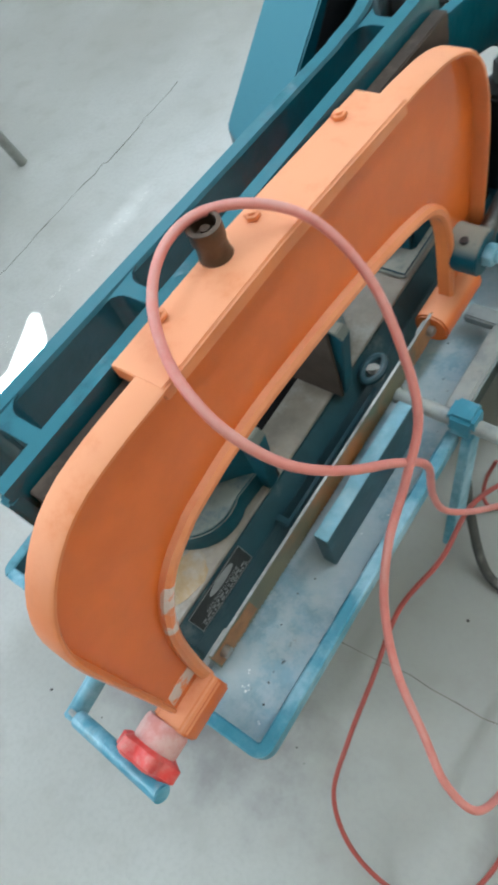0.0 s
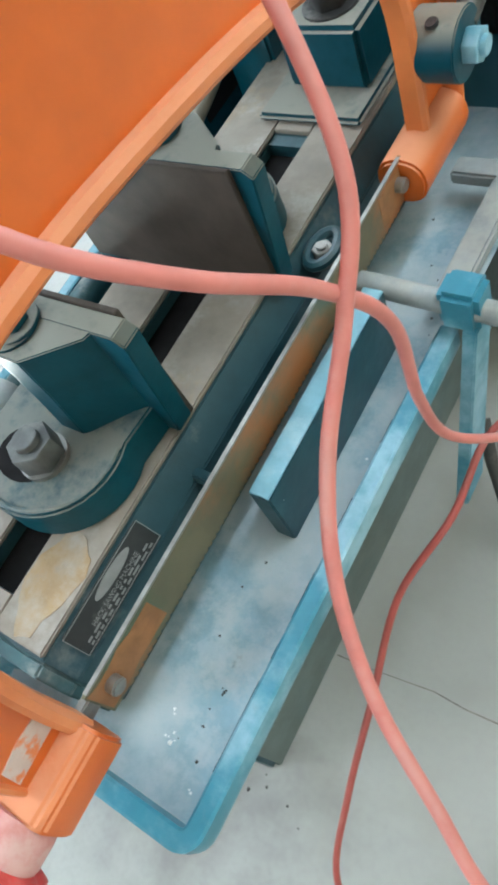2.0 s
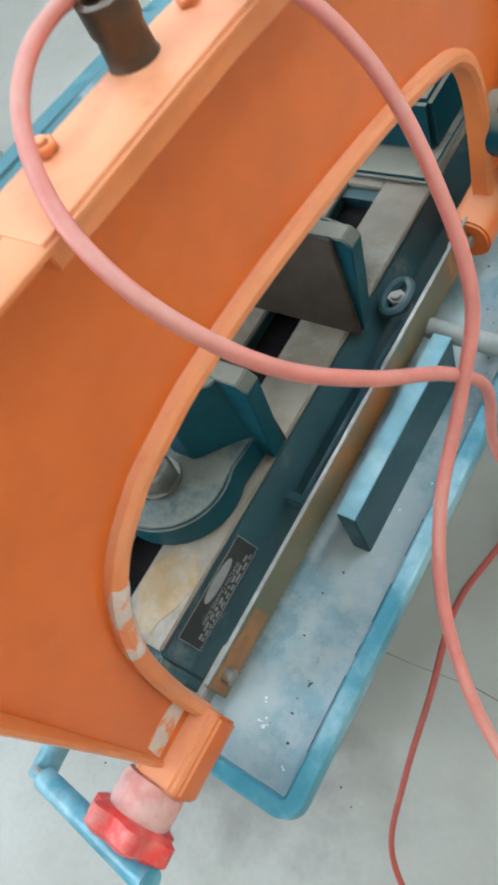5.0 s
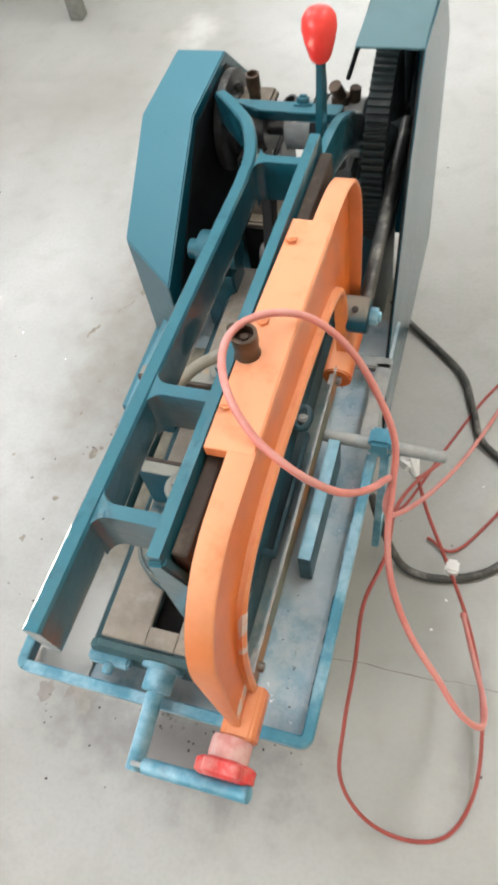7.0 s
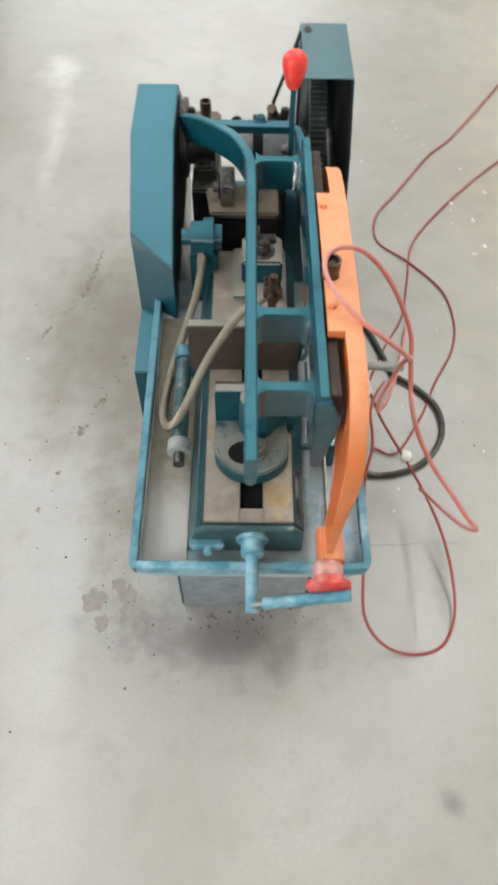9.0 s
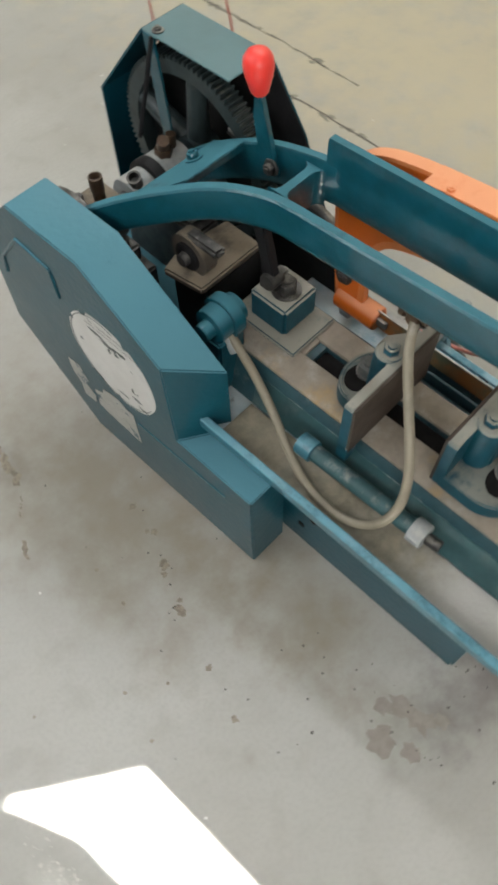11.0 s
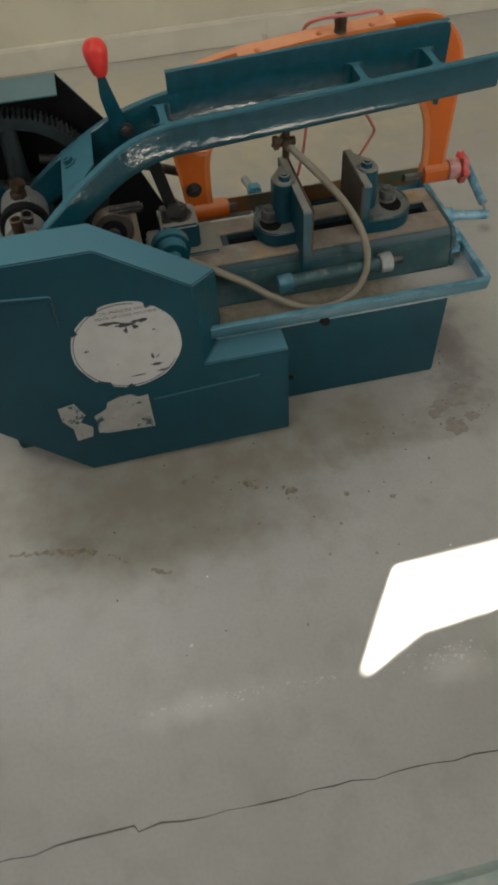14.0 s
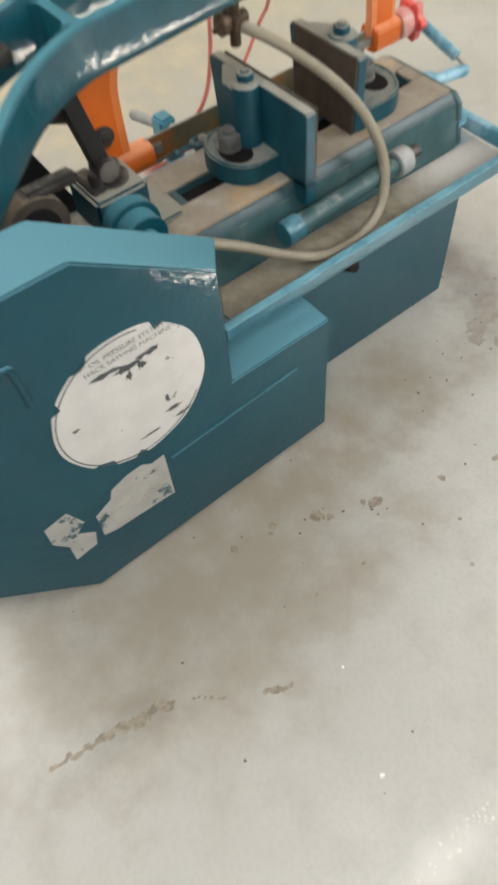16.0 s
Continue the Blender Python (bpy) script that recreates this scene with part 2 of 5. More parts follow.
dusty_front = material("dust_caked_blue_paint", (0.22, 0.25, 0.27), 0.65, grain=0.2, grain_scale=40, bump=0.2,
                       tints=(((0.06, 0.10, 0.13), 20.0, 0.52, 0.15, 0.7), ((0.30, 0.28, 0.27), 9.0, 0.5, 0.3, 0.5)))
nut_steel = material("dusty_nut_steel", (0.13, 0.135, 0.13), 0.5, metal=0.3, grain=0.2, grain_scale=80, dust=0.3)
beige_hose = material("beige_hose_rubber", (0.225, 0.20, 0.15), 0.5, grain=0.12, grain_scale=30, bump=0.1, dust=0.2)
pink_hose = material("red_hose_plastic", (0.60, 0.19, 0.16), 0.42, grain=0.08, grain_scale=40,
                     tints=(((0.60, 0.34, 0.30), 16.0, 0.5, 0.25, 0.6),), dust=0.6, dust_or_lit_colour=(0.62, 0.36, 0.32))
red_cable = material("red_cable_plastic", (0.34, 0.065, 0.05), 0.42, grain=0.1, dust=0.15, dust_or_lit_colour=(0.5, 0.25, 0.2))
black_cable = material("black_cable_rubber", (0.05, 0.048, 0.042), 0.5, grain=0.15, dust=0.3)
white_plastic = material("white_plastic", (0.75, 0.74, 0.72), 0.4, grain=0.08, dust=0.1)
sticker = material("worn_white_sticker", (0.50, 0.50, 0.485), 0.45, grain=0.06, grain_scale=30,
                   tints=(((0.40, 0.41, 0.40), 10.0, 0.5, 0.25, 0.6), ((0.05, 0.06, 0.06), 38.0, 0.665, 0.025, 0.85)))
flaked_sticker = material("flaked_white_sticker", (0.33, 0.33, 0.31), 0.5, grain=0.1, grain_scale=40,
                          tints=(((0.25, 0.25, 0.22), 14.0, 0.5, 0.2, 0.6), ((0.008, 0.055, 0.075), 30.0, 0.585, 0.03, 1.0)))
sticker_ink = material("sticker_ink", (0.05, 0.06, 0.06), 0.6, grain=0.2)
plate_black = material("nameplate_black", (0.03, 0.032, 0.032), 0.4, metal=0.2, grain=0.2, dust=0.15)
plate_metal = material("nameplate_aluminium", (0.26, 0.26, 0.25), 0.5, metal=0.2, grain=0.15)
chips = material("bare_flaked_primer", (0.50, 0.50, 0.50), 0.5, grain=0.3, grain_scale=120, bump=0.5, bump_scale=200)
wall_paint = material("cream_wall_paint", (0.64, 0.595, 0.46), 0.65, grain=0.06, grain_scale=4, bump=0.1, bump_scale=30,
                      tints=(((0.52, 0.47, 0.36), 2.2, 0.5, 0.25, 0.6), ((0.30, 0.26, 0.19), 9.0, 0.64, 0.1, 0.5)))
skirt_paint = material("skirting_paint", (0.66, 0.62, 0.51), 0.5, grain=0.06, grain_scale=8, bump=0.1,
                       tints=(((0.3, 0.28, 0.22), 12.0, 0.64, 0.08, 0.5),))
# unseen walls and ceiling, kept dark to hold down bounced light
unseen_wall_paint = material("unseen_wall_grey", (0.30, 0.29, 0.26), 0.7, grain=0.06, grain_scale=4)
ceiling_paint = material("ceiling_paint", (0.45, 0.445, 0.43), 0.8, grain=0.04, grain_scale=3)
frame_paint = material("window_frame_paint", (0.5, 0.5, 0.48), 0.5, grain=0.08)
# opaque sheet for unseen openings; keeps sun and sky out, lamps stand before it
frosted = material("opaque_cover_sheet", (0.8, 0.8, 0.8), 0.6, grain=0.03)
# worn blue paint made paler for the light on the stop's top
stop_paint = material("lit_worn_blue_paint", (0.22, 0.42, 0.52), 0.45, grain=0.12, grain_scale=60, tints=(((0.42, 0.58, 0.64), 18.0, 0.48, 0.2, 0.7), ((0.06, 0.16, 0.20), 40.0, 0.62, 0.08, 0.6)))
stool_paint = material("pale_green_grey_paint", (0.26, 0.33, 0.30), 0.45, grain=0.1, bump=0.1, dust=0.3)
stand_paint = material("grey_stand_paint", (0.24, 0.24, 0.22), 0.5, grain=0.15, bump=0.1, dust=0.4)


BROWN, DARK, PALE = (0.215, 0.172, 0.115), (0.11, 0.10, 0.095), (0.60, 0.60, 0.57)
# stains, painted shade and a cream tone on the concrete: centre, radii, colour, amount
# the BROWN patches west of the machine mix dirt with its painted shadow
STAINS_AND_SHADE = ((-0.29, 0.66, 0.19, 0.40, BROWN, 0.6), (-0.375, 0.88, 0.03, 0.10, DARK, 0.25), (-0.21, 0.03, 0.10, 0.07, DARK, 0.25), (-0.2, 0.28, 0.1, 0.22, BROWN, 0.5),
          # (-0.02, -0.005) paints the shadow under the tray front
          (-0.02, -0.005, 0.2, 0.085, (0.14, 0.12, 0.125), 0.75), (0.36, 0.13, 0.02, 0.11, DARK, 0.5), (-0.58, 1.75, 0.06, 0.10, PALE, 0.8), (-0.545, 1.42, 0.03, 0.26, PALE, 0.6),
          # (0.85, -0.12) tones down overlit floor; (1.12, 0.8) is a cream tone
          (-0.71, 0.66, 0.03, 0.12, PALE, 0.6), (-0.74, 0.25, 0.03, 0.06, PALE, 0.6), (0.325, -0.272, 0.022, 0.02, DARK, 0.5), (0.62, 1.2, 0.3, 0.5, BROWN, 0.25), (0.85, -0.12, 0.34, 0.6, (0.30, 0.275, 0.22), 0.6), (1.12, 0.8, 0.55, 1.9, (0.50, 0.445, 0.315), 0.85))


def concrete():
    m = bpy.data.materials.new("polished_concrete")
    m.use_nodes = True
    n, l = m.node_tree.nodes, m.node_tree.links
    bsdf = n["Principled BSDF"]
    tc = n.new("ShaderNodeTexCoord")

    def tex(scale, detail=6.0, r=0.6, offset=0.0, dist=0.0):
        mp = n.new("ShaderNodeMapping")
        mp.inputs["Location"].default_value = (offset, offset * 0.7, 0)
        l.new(tc.outputs["Object"], mp.inputs[0])
        t = n.new("ShaderNodeTexNoise")
        t.inputs["Scale"].default_value, t.inputs["Detail"].default_value = scale, detail
        t.inputs["Roughness"].default_value, t.inputs["Distortion"].default_value = r, dist
        l.new(mp.outputs[0], t.inputs["Vector"])
        return t.outputs["Fac"]

    def ramp(v, a, b, lo=0.0, hi=1.0):
        t = n.new("ShaderNodeMapRange")
        t.interpolation_type = "SMOOTHSTEP"
        for key, value in (("From Min", a), ("From Max", b), ("To Min", lo), ("To Max", hi)):
            t.inputs[key].default_value = value
        l.new(v, t.inputs["Value"])
        return t.outputs["Result"]

    def mix(a, b, fac):
        t = n.new("ShaderNodeMix")
        t.data_type = "RGBA"
        for socket, v in ((t.inputs[6], a), (t.inputs[7], b)):
            if isinstance(v, tuple):
                socket.default_value = (*v, 1)
            else:
                l.new(v, socket)
        l.new(fac, t.inputs[0])
        return t.outputs[2]

    col = mix((0.35, 0.345, 0.315), (0.43, 0.43, 0.405), ramp(tex(1.1, 3.0, 0.5), 0.25, 0.75))
    col = mix(col, (0.30, 0.28, 0.235), ramp(tex(2.3, 3.0, 0.5, 4.0), 0.4, 0.85, 0, 0.6))
    col = mix(col, (0.50, 0.50, 0.48), ramp(tex(3.4, 3.0, 0.5, 9.0), 0.42, 0.85, 0, 0.6))
    col = mix(col, (0.27, 0.25, 0.21), ramp(tex(16.0, 3.0, 0.55, 2.0), 0.45, 0.85, 0, 0.4))
    col = mix(col, (0.33, 0.32, 0.30), ramp(tex(140.0, 2.0, 0.5, 1.0), 0.35, 0.8, 0, 0.35))
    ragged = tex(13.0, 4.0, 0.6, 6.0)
    for cx, cy, rx, ry, tint, amount in STAINS_AND_SHADE:
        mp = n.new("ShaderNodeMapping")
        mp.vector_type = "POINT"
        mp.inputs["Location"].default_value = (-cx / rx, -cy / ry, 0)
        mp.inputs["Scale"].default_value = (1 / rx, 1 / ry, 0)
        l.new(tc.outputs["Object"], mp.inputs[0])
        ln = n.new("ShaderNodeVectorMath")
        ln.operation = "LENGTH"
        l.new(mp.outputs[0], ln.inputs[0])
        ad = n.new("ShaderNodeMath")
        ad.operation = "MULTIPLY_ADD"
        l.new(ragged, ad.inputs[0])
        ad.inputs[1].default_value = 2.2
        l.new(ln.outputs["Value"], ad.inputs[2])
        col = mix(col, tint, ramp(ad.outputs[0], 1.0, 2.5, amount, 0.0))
    l.new(col, bsdf.inputs["Base Color"])
    bsdf.inputs["Roughness"].default_value = 0.30
    return m


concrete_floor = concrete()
swarf = material("brown_swarf_dust", (0.21, 0.185, 0.135), 0.8, grain=0.2, grain_scale=60, bump=0.3, bump_scale=160,
                 tints=(((0.29, 0.275, 0.23), 9.0, 0.5, 0.2, 0.6), ((0.14, 0.115, 0.085), 12.0, 0.56, 0.2, 0.55)), fade=(0.08, 0.22, (0.40, 0.39, 0.365)))
spot_stain = material("brown_oil_spots", (0.235, 0.205, 0.16), 0.5, grain=0.3, grain_scale=90)
scuff_white = material("white_paint_scuffs", (0.58, 0.57, 0.53), 0.6, grain=0.15, grain_scale=90)
blot_stain = material("brown_floor_blots", (0.285, 0.26, 0.23), 0.4, grain=0.12, grain_scale=60)
grime_stain = material("grey_green_grime", (0.24, 0.23, 0.185), 0.6, grain=0.25, grain_scale=60)
stain_dark = material("dark_oil_stain", (0.20, 0.18, 0.15), 0.45, grain=0.3, grain_scale=40)
crack_dark = material("crack_dirt", (0.11, 0.10, 0.085), 0.8, grain=0.3)
grit_dark = material("dark_grit", (0.06, 0.055, 0.05), 0.7, grain=0.4)
crumb_grey = material("grey_swarf_crumbs", (0.20, 0.19, 0.18), 0.7, grain=0.3)
chip_white = material("white_chips", (0.8, 0.8, 0.78), 0.6, grain=0.05)


# ---- mesh helpers ----
def bevel(bm, w, seg=2):
    if w > 0:
        edges = [e for e in bm.edges if len(e.link_faces) == 2 and e.calc_face_angle(0.0) > 0.5]
        bmesh.ops.bevel(bm, geom=edges, offset=w, segments=seg, affect="EDGES", clamp_overlap=True)
    return bm


def box(x0, x1, y0, y1, z0, z1, bev=0.0015):
    bm = bmesh.new()
    bmesh.ops.create_cube(bm, size=1.0)
    for v in bm.verts:
        v.co = Vector(((x0 + x1) / 2 + v.co.x * (x1 - x0), (y0 + y1) / 2 + v.co.y * (y1 - y0), (z0 + z1) / 2 + v.co.z * (z1 - z0)))
    return bevel(bm, bev)


def prism(pts, axis, a0, a1, bev=0.0015):
    """A plate: the outline pts, in the two other axes in the order x, y, z, thick from a0 to a1 along axis."""
    bm = bmesh.new()

    def at(p, a):
        return {"x": (a, p[0], p[1]), "y": (p[0], a, p[1]), "z": (p[0], p[1], a)}[axis]
    low = [bm.verts.new(at(p, a0)) for p in pts]
    high = [bm.verts.new(at(p, a1)) for p in pts]
    bm.faces.new(low)
    bm.faces.new(high)
    for i in range(len(pts)):
        j = (i + 1) % len(pts)
        bm.faces.new((low[i], low[j], high[j], high[i]))
    bmesh.ops.recalc_face_normals(bm, faces=bm.faces)
    return bevel(bm, bev)


def loft(loops, cap=True, bev=0.0):
    """A skin over closed loops of equal length."""
    bm = bmesh.new()
    rings = [[bm.verts.new(p) for p in loop] for loop in loops]
    for a, b in zip(rings, rings[1:]):
        for i in range(len(a)):
            j = (i + 1) % len(a)
            bm.faces.new((a[i], a[j], b[j], b[i]))
    if cap:
        bm.faces.new(rings[0])
        bm.faces.new(rings[-1])
    bmesh.ops.recalc_face_normals(bm, faces=bm.faces)
    return bevel(bm, bev)


def cyl(p0, p1, r, seg=24, r2=None, bev=0.001):
    p0, p1 = Vector(p0), Vector(p1)
    bm = bmesh.new()
    bmesh.ops.create_cone(bm, cap_ends=True, segments=seg, radius1=r, radius2=r if r2 is None else r2, depth=(p1 - p0).length)
    bevel(bm, bev, 1 if seg < 9 else 2)
    turn = (p1 - p0).to_track_quat("Z", "Y").to_matrix().to_4x4()
    bmesh.ops.transform(bm, matrix=Matrix.Translation((p0 + p1) / 2) @ turn, verts=bm.verts)
    return bm


def smooth_path(pts, steps=8, closed=False):
    """Points of a Catmull-Rom curve through pts."""
    P = [Vector(p) for p in pts]
    n = len(P)
    out = []
    for i in range(n if closed else n - 1):
        p1, p2 = P[i], P[(i + 1) % n]
        p0 = P[i - 1] if closed or i else p1 * 2 - p2
        p3 = P[(i + 2) % n] if closed or i + 2 < n else p2 * 2 - p1
        for k in range(steps):
            t = k / steps
            out.append(0.5 * (2 * p1 + (p2 - p0) * t + (2 * p0 - 5 * p1 + 4 * p2 - p3) * t * t + (3 * p1 - p0 - 3 * p2 + p3) * t ** 3))
    return out if closed else out + [P[-1]]


def tube(pts, r, seg=10, steps=8, closed=False):
    path = smooth_path(pts, steps, closed)
    bm = bmesh.new()
    rings = []
    side = None
    n = len(path)
    for i, p in enumerate(path):
        way = (path[(i + 1) % n] - path[i - 1]) if closed or 0 < i < n - 1 else (path[min(i + 1, n - 1)] - path[max(i - 1, 0)])
        way.normalize()
        if side is None:
            side = way.cross(Vector((0.13, 0.21, 1.0))).normalized()
        side = (side - way * side.dot(way)).normalized()
        other = way.cross(side)
        rings.append([bm.verts.new(p + (side * math.cos(a) + other * math.sin(a)) * r)
                      for a in (2 * math.pi * k / seg for k in range(seg))])
    pairs = list(zip(rings, rings[1:])) + ([(rings[-1], rings[0])] if closed else [])
    for a, b in pairs:
        for i in range(seg):
            j = (i + 1) % seg
            bm.faces.new((a[i], a[j], b[j], b[i]))
    if not closed:
        bm.faces.new(rings[0])
        bm.faces.new(rings[-1])
    bmesh.ops.recalc_face_normals(bm, faces=bm.faces)
    return bm


def lathe(profile, origin, way=(0, 0, 1), seg=28):
    """A turned body: profile rows (radius, height) along way from origin."""
    bm = bmesh.new()
    turn = Vector(way).to_track_quat("Z", "Y").to_matrix()
    rings = []
    for r, h in profile:
        rings.append([bm.verts.new(Vector(origin) + turn @ Vector((r * math.cos(a), r * math.sin(a), h)))
                      for a in (2 * math.pi * k / seg for k in range(seg))])
    for a, b in zip(rings, rings[1:]):
        for i in range(seg):
            j = (i + 1) % seg
            bm.faces.new((a[i], a[j], b[j], b[i]))
    bm.faces.new(rings[0])
    bm.faces.new(rings[-1])
    bmesh.ops.recalc_face_normals(bm, faces=bm.faces)
    return bm


def sweep_bar(line, half, height):
    """A flat upright cast bar along a line of (x, y, top z): thick 2 * half, high height, with a rounded lower edge."""
    loops = []
    n = len(line)
    section = ((0.72, 0.0), (1.0, 0.05), (1.0, 0.55), (0.95, 0.74), (0.84, 0.87), (0.62, 0.96), (0.3, 1.0))
    for i, (x, y, z) in enumerate(line):
        ax, ay = line[min(i + 1, n - 1)][0] - line[max(i - 1, 0)][0], line[min(i + 1, n - 1)][1] - line[max(i - 1, 0)][1]
        d = math.hypot(ax, ay)
        sx, sy = ay / d * half, -ax / d * half
        loops.append([(x + sx * w, y + sy * w, z - h * height) for w, h in section] + [(x - sx * w, y - sy * w, z - h * height) for w, h in reversed(section)])
    return loft(loops)


def merged(*bms):
    out = bmesh.new()
    for b in bms:
        me = bpy.data.meshes.new("tmp")
        b.to_mesh(me)
        b.free()
        out.from_mesh(me)
        bpy.data.meshes.remove(me)
    return out


def mesh_of(name, bm, mat, smooth=True):
    me = bpy.data.meshes.new(name)
    if smooth:
        for f in bm.faces:
            f.smooth = True
        for e in bm.edges:
            e.smooth = len(e.link_faces) == 2 and e.calc_face_angle(0.0) < 0.6
    bm.to_mesh(me)
    bm.free()
    me.materials.append(mat)
    return me


def part(name, bm, mat, parent, label=""):
    ob = new(name, mesh_of(name, bm, mat))
    ob.parent = parent
    if label:
        ob["label"] = label
    return ob


def thing(name, bm, mat, label, category, group="", kind=""):
    return tagged(new(name, mesh_of(name, bm, mat)), label, category, group, kind)


def hex_bolt(p, way, af, h, washer=True):
    p, way = Vector(p), Vector(way).normalized()
    b = [cyl(p, p + way * h, af / 2 * 1.15, 6, bev=0.0006)]
    if washer:
        b.append(cyl(p - way * 0.001, p + way * 0.0018, af * 0.85, 20, bev=0.0003))
    b.append(cyl(p + way * h, p + way * (h + af * 0.18), af * 0.32, 14, bev=0.0005))
    return merged(*b)


# ---- setting ----
ROOM_X0, ROOM_X1, ROOM_Y0, ROOM_Y1, ROOM_Z = -2.1, 1.57, -3.4, 5.4, 3.2
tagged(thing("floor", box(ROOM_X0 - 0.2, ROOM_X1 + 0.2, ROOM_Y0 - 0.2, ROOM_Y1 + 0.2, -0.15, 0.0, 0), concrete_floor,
             "stained polished grey concrete workshop floor with painted-in shade", "floor"), kind="structure")
ROOF_OPENINGS = ((0.96, 1.36, 0.4, 3.5), (-1.3, -0.9, -0.6, 3.0))   # openings above the two unseen overhead lamps
roof = [(a, b, ROOM_Y0 - 0.2, ROOM_Y1 + 0.2) for a, b in ((ROOM_X0 - 0.2, ROOF_OPENINGS[1][0]), (ROOF_OPENINGS[1][1], ROOF_OPENINGS[0][0]), (ROOF_OPENINGS[0][1], ROOM_X1 + 0.2))]
for x0, x1, y0, y1 in ROOF_OPENINGS:
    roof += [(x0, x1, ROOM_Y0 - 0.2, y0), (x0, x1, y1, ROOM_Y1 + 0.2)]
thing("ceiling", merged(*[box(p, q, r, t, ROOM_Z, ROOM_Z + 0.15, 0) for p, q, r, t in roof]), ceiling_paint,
      "unseen grey ceiling with two openings above the unseen overhead lamps", "ceiling", kind="structure")


def wall_with_hole(name, axis, a0, a1, b0, b1, h0, h1, z0, z1):
    """A wall from b0 to b1 along its length, thick from a0 to a1, with one opening."""
    rects = [(b0, h0, 0, ROOM_Z), (h1, b1, 0, ROOM_Z), (h0, h1, 0, z0), (h0, h1, z1, ROOM_Z)]
    bms = [box(a0, a1, p, q, r, s, 0) if axis == "x" else box(p, q, a0, a1, r, s, 0) for p, q, r, s in rects]
    return thing(name, merged(*bms), unseen_wall_paint, "unseen grey wall that holds down bounced light", "wall", kind="structure")


thing("wall_east", box(ROOM_X1, ROOM_X1 + 0.2, ROOM_Y0, ROOM_Y1, 0, ROOM_Z, 0), wall_paint,
      "cream painted plaster wall with dark stains", "wall", kind="structure")
wall_with_hole("wall_north", "y", ROOM_Y1, ROOM_Y1 + 0.2, ROOM_X0, ROOM_X1, -1.9, 0.7, 0.9, 2.6)
wall_with_hole("wall_south", "y", ROOM_Y0 - 0.2, ROOM_Y0, ROOM_X0, ROOM_X1, -1.95, 0.4, 1.0, 2.5)
thing("baseboard", box(ROOM_X1 - 0.028, ROOM_X1, ROOM_Y0, ROOM_Y1, 0.0, 0.085, 0.005), skirt_paint,
      "pale painted skirting along the cream wall", "skirting", kind="structure")

# The west wall has an unseen board in the sun's way; its slanting gap is cut to shape the sun patch.
SPOT = ((-0.535, -0.12), (-0.545, 0.285), (-0.72, 0.408), (-0.665, 0.285), (-0.645, 0.03), (-0.64, -0.12))
def wall_spot(p):
    run = (p[0] - ROOM_X0)
    return (p[1], run * math.tan(radians(SUN_ELEVATION)))
gap = [wall_spot(p) for p in SPOT]
gz0, gz1 = min(g[1] for g in gap) - 0.5, max(g[1] for g in gap) + 0.5
gy0, gy1 = -0.75, 0.7


def shutter(name):
    """An unseen board that closes the opening but for the gap that shapes the sun patch."""
    bm = bmesh.new()
    outer = [(gy0, gz0), (gy1, gz0), (gy1, gz1), (gy0, gz1)]
    ov = [bm.verts.new((ROOM_X0 - 0.01, *p)) for p in outer]
    iv = [bm.verts.new((ROOM_X0 - 0.01, *p)) for p in gap]
    edges = [bm.edges.new((v[i], v[(i + 1) % len(v)])) for v in (ov, iv) for i in range(len(v))]
    bmesh.ops.triangle_fill(bm, use_beauty=True, use_dissolve=False, edges=edges)
    bmesh.ops.solidify(bm, geom=bm.faces[:], thickness=0.008)
    return thing(name, bm, frame_paint, "unseen grey board whose slanting gap shapes the sun patch", "shutter", kind="structure")


west = [(ROOM_Y0, -2.6, 0, ROOM_Z), (-2.6, -0.9, 0, 1.0), (-2.6, -0.9, 2.6, ROOM_Z), (-0.9, gy0, 0, ROOM_Z), (gy0, gy1, 0, gz0), (gy0, gy1, gz1, ROOM_Z), (gy1, 1.0, 0, ROOM_Z), (1.0, 3.0, 0, 1.5), (1.0, 3.0, 2.95, ROOM_Z), (3.0, ROOM_Y1, 0, ROOM_Z)]
thing("wall_west", merged(*[box(ROOM_X0 - 0.2, ROOM_X0, p, q, r, s, 0) for p, q, r, s in west]), unseen_wall_paint,
      "unseen grey wall that holds down bounced light", "wall", kind="structure")
shutter("sun_patch_mask")


def window(name, axis, at, b0, b1, z0, z1):
    w = tagged(new(name), "unseen grey framed window with opaque panes", "window", kind="structure")
    bars = [(b0, b0 + 0.05, z0, z1), (b1 - 0.05, b1, z0, z1), (b0 + 0.05, b1 - 0.05, z0, z0 + 0.05), (b0 + 0.05, b1 - 0.05, z1 - 0.05, z1),
            ((b0 + b1) / 2 - 0.02, (b0 + b1) / 2 + 0.02, z0 + 0.05, z1 - 0.05)]
    for p, q, r, s in bars:
        part("window_frame", box(at - 0.02, at + 0.02, p, q, r, s, 0.002) if axis == "x" else box(p, q, at - 0.02, at + 0.02, r, s, 0.002), frame_paint, w)
    part("pane", box(at + 0.002, at + 0.012, b0 + 0.03, b1 - 0.03, z0 + 0.03, z1 - 0.03, 0) if axis == "x" else box(b0 + 0.03, b1 - 0.03, at + 0.002, at + 0.012, z0 + 0.03, z1 - 0.03, 0), frosted, w, "opaque pale sheet that shuts out sun and sky")
    return w


window("window_2", "x", ROOM_X0 - 0.1, -2.6, -0.9, 1.0, 2.6)
window("window_4", "x", ROOM_X0 - 0.1, 1.0, 3.0, 1.5, 2.95)
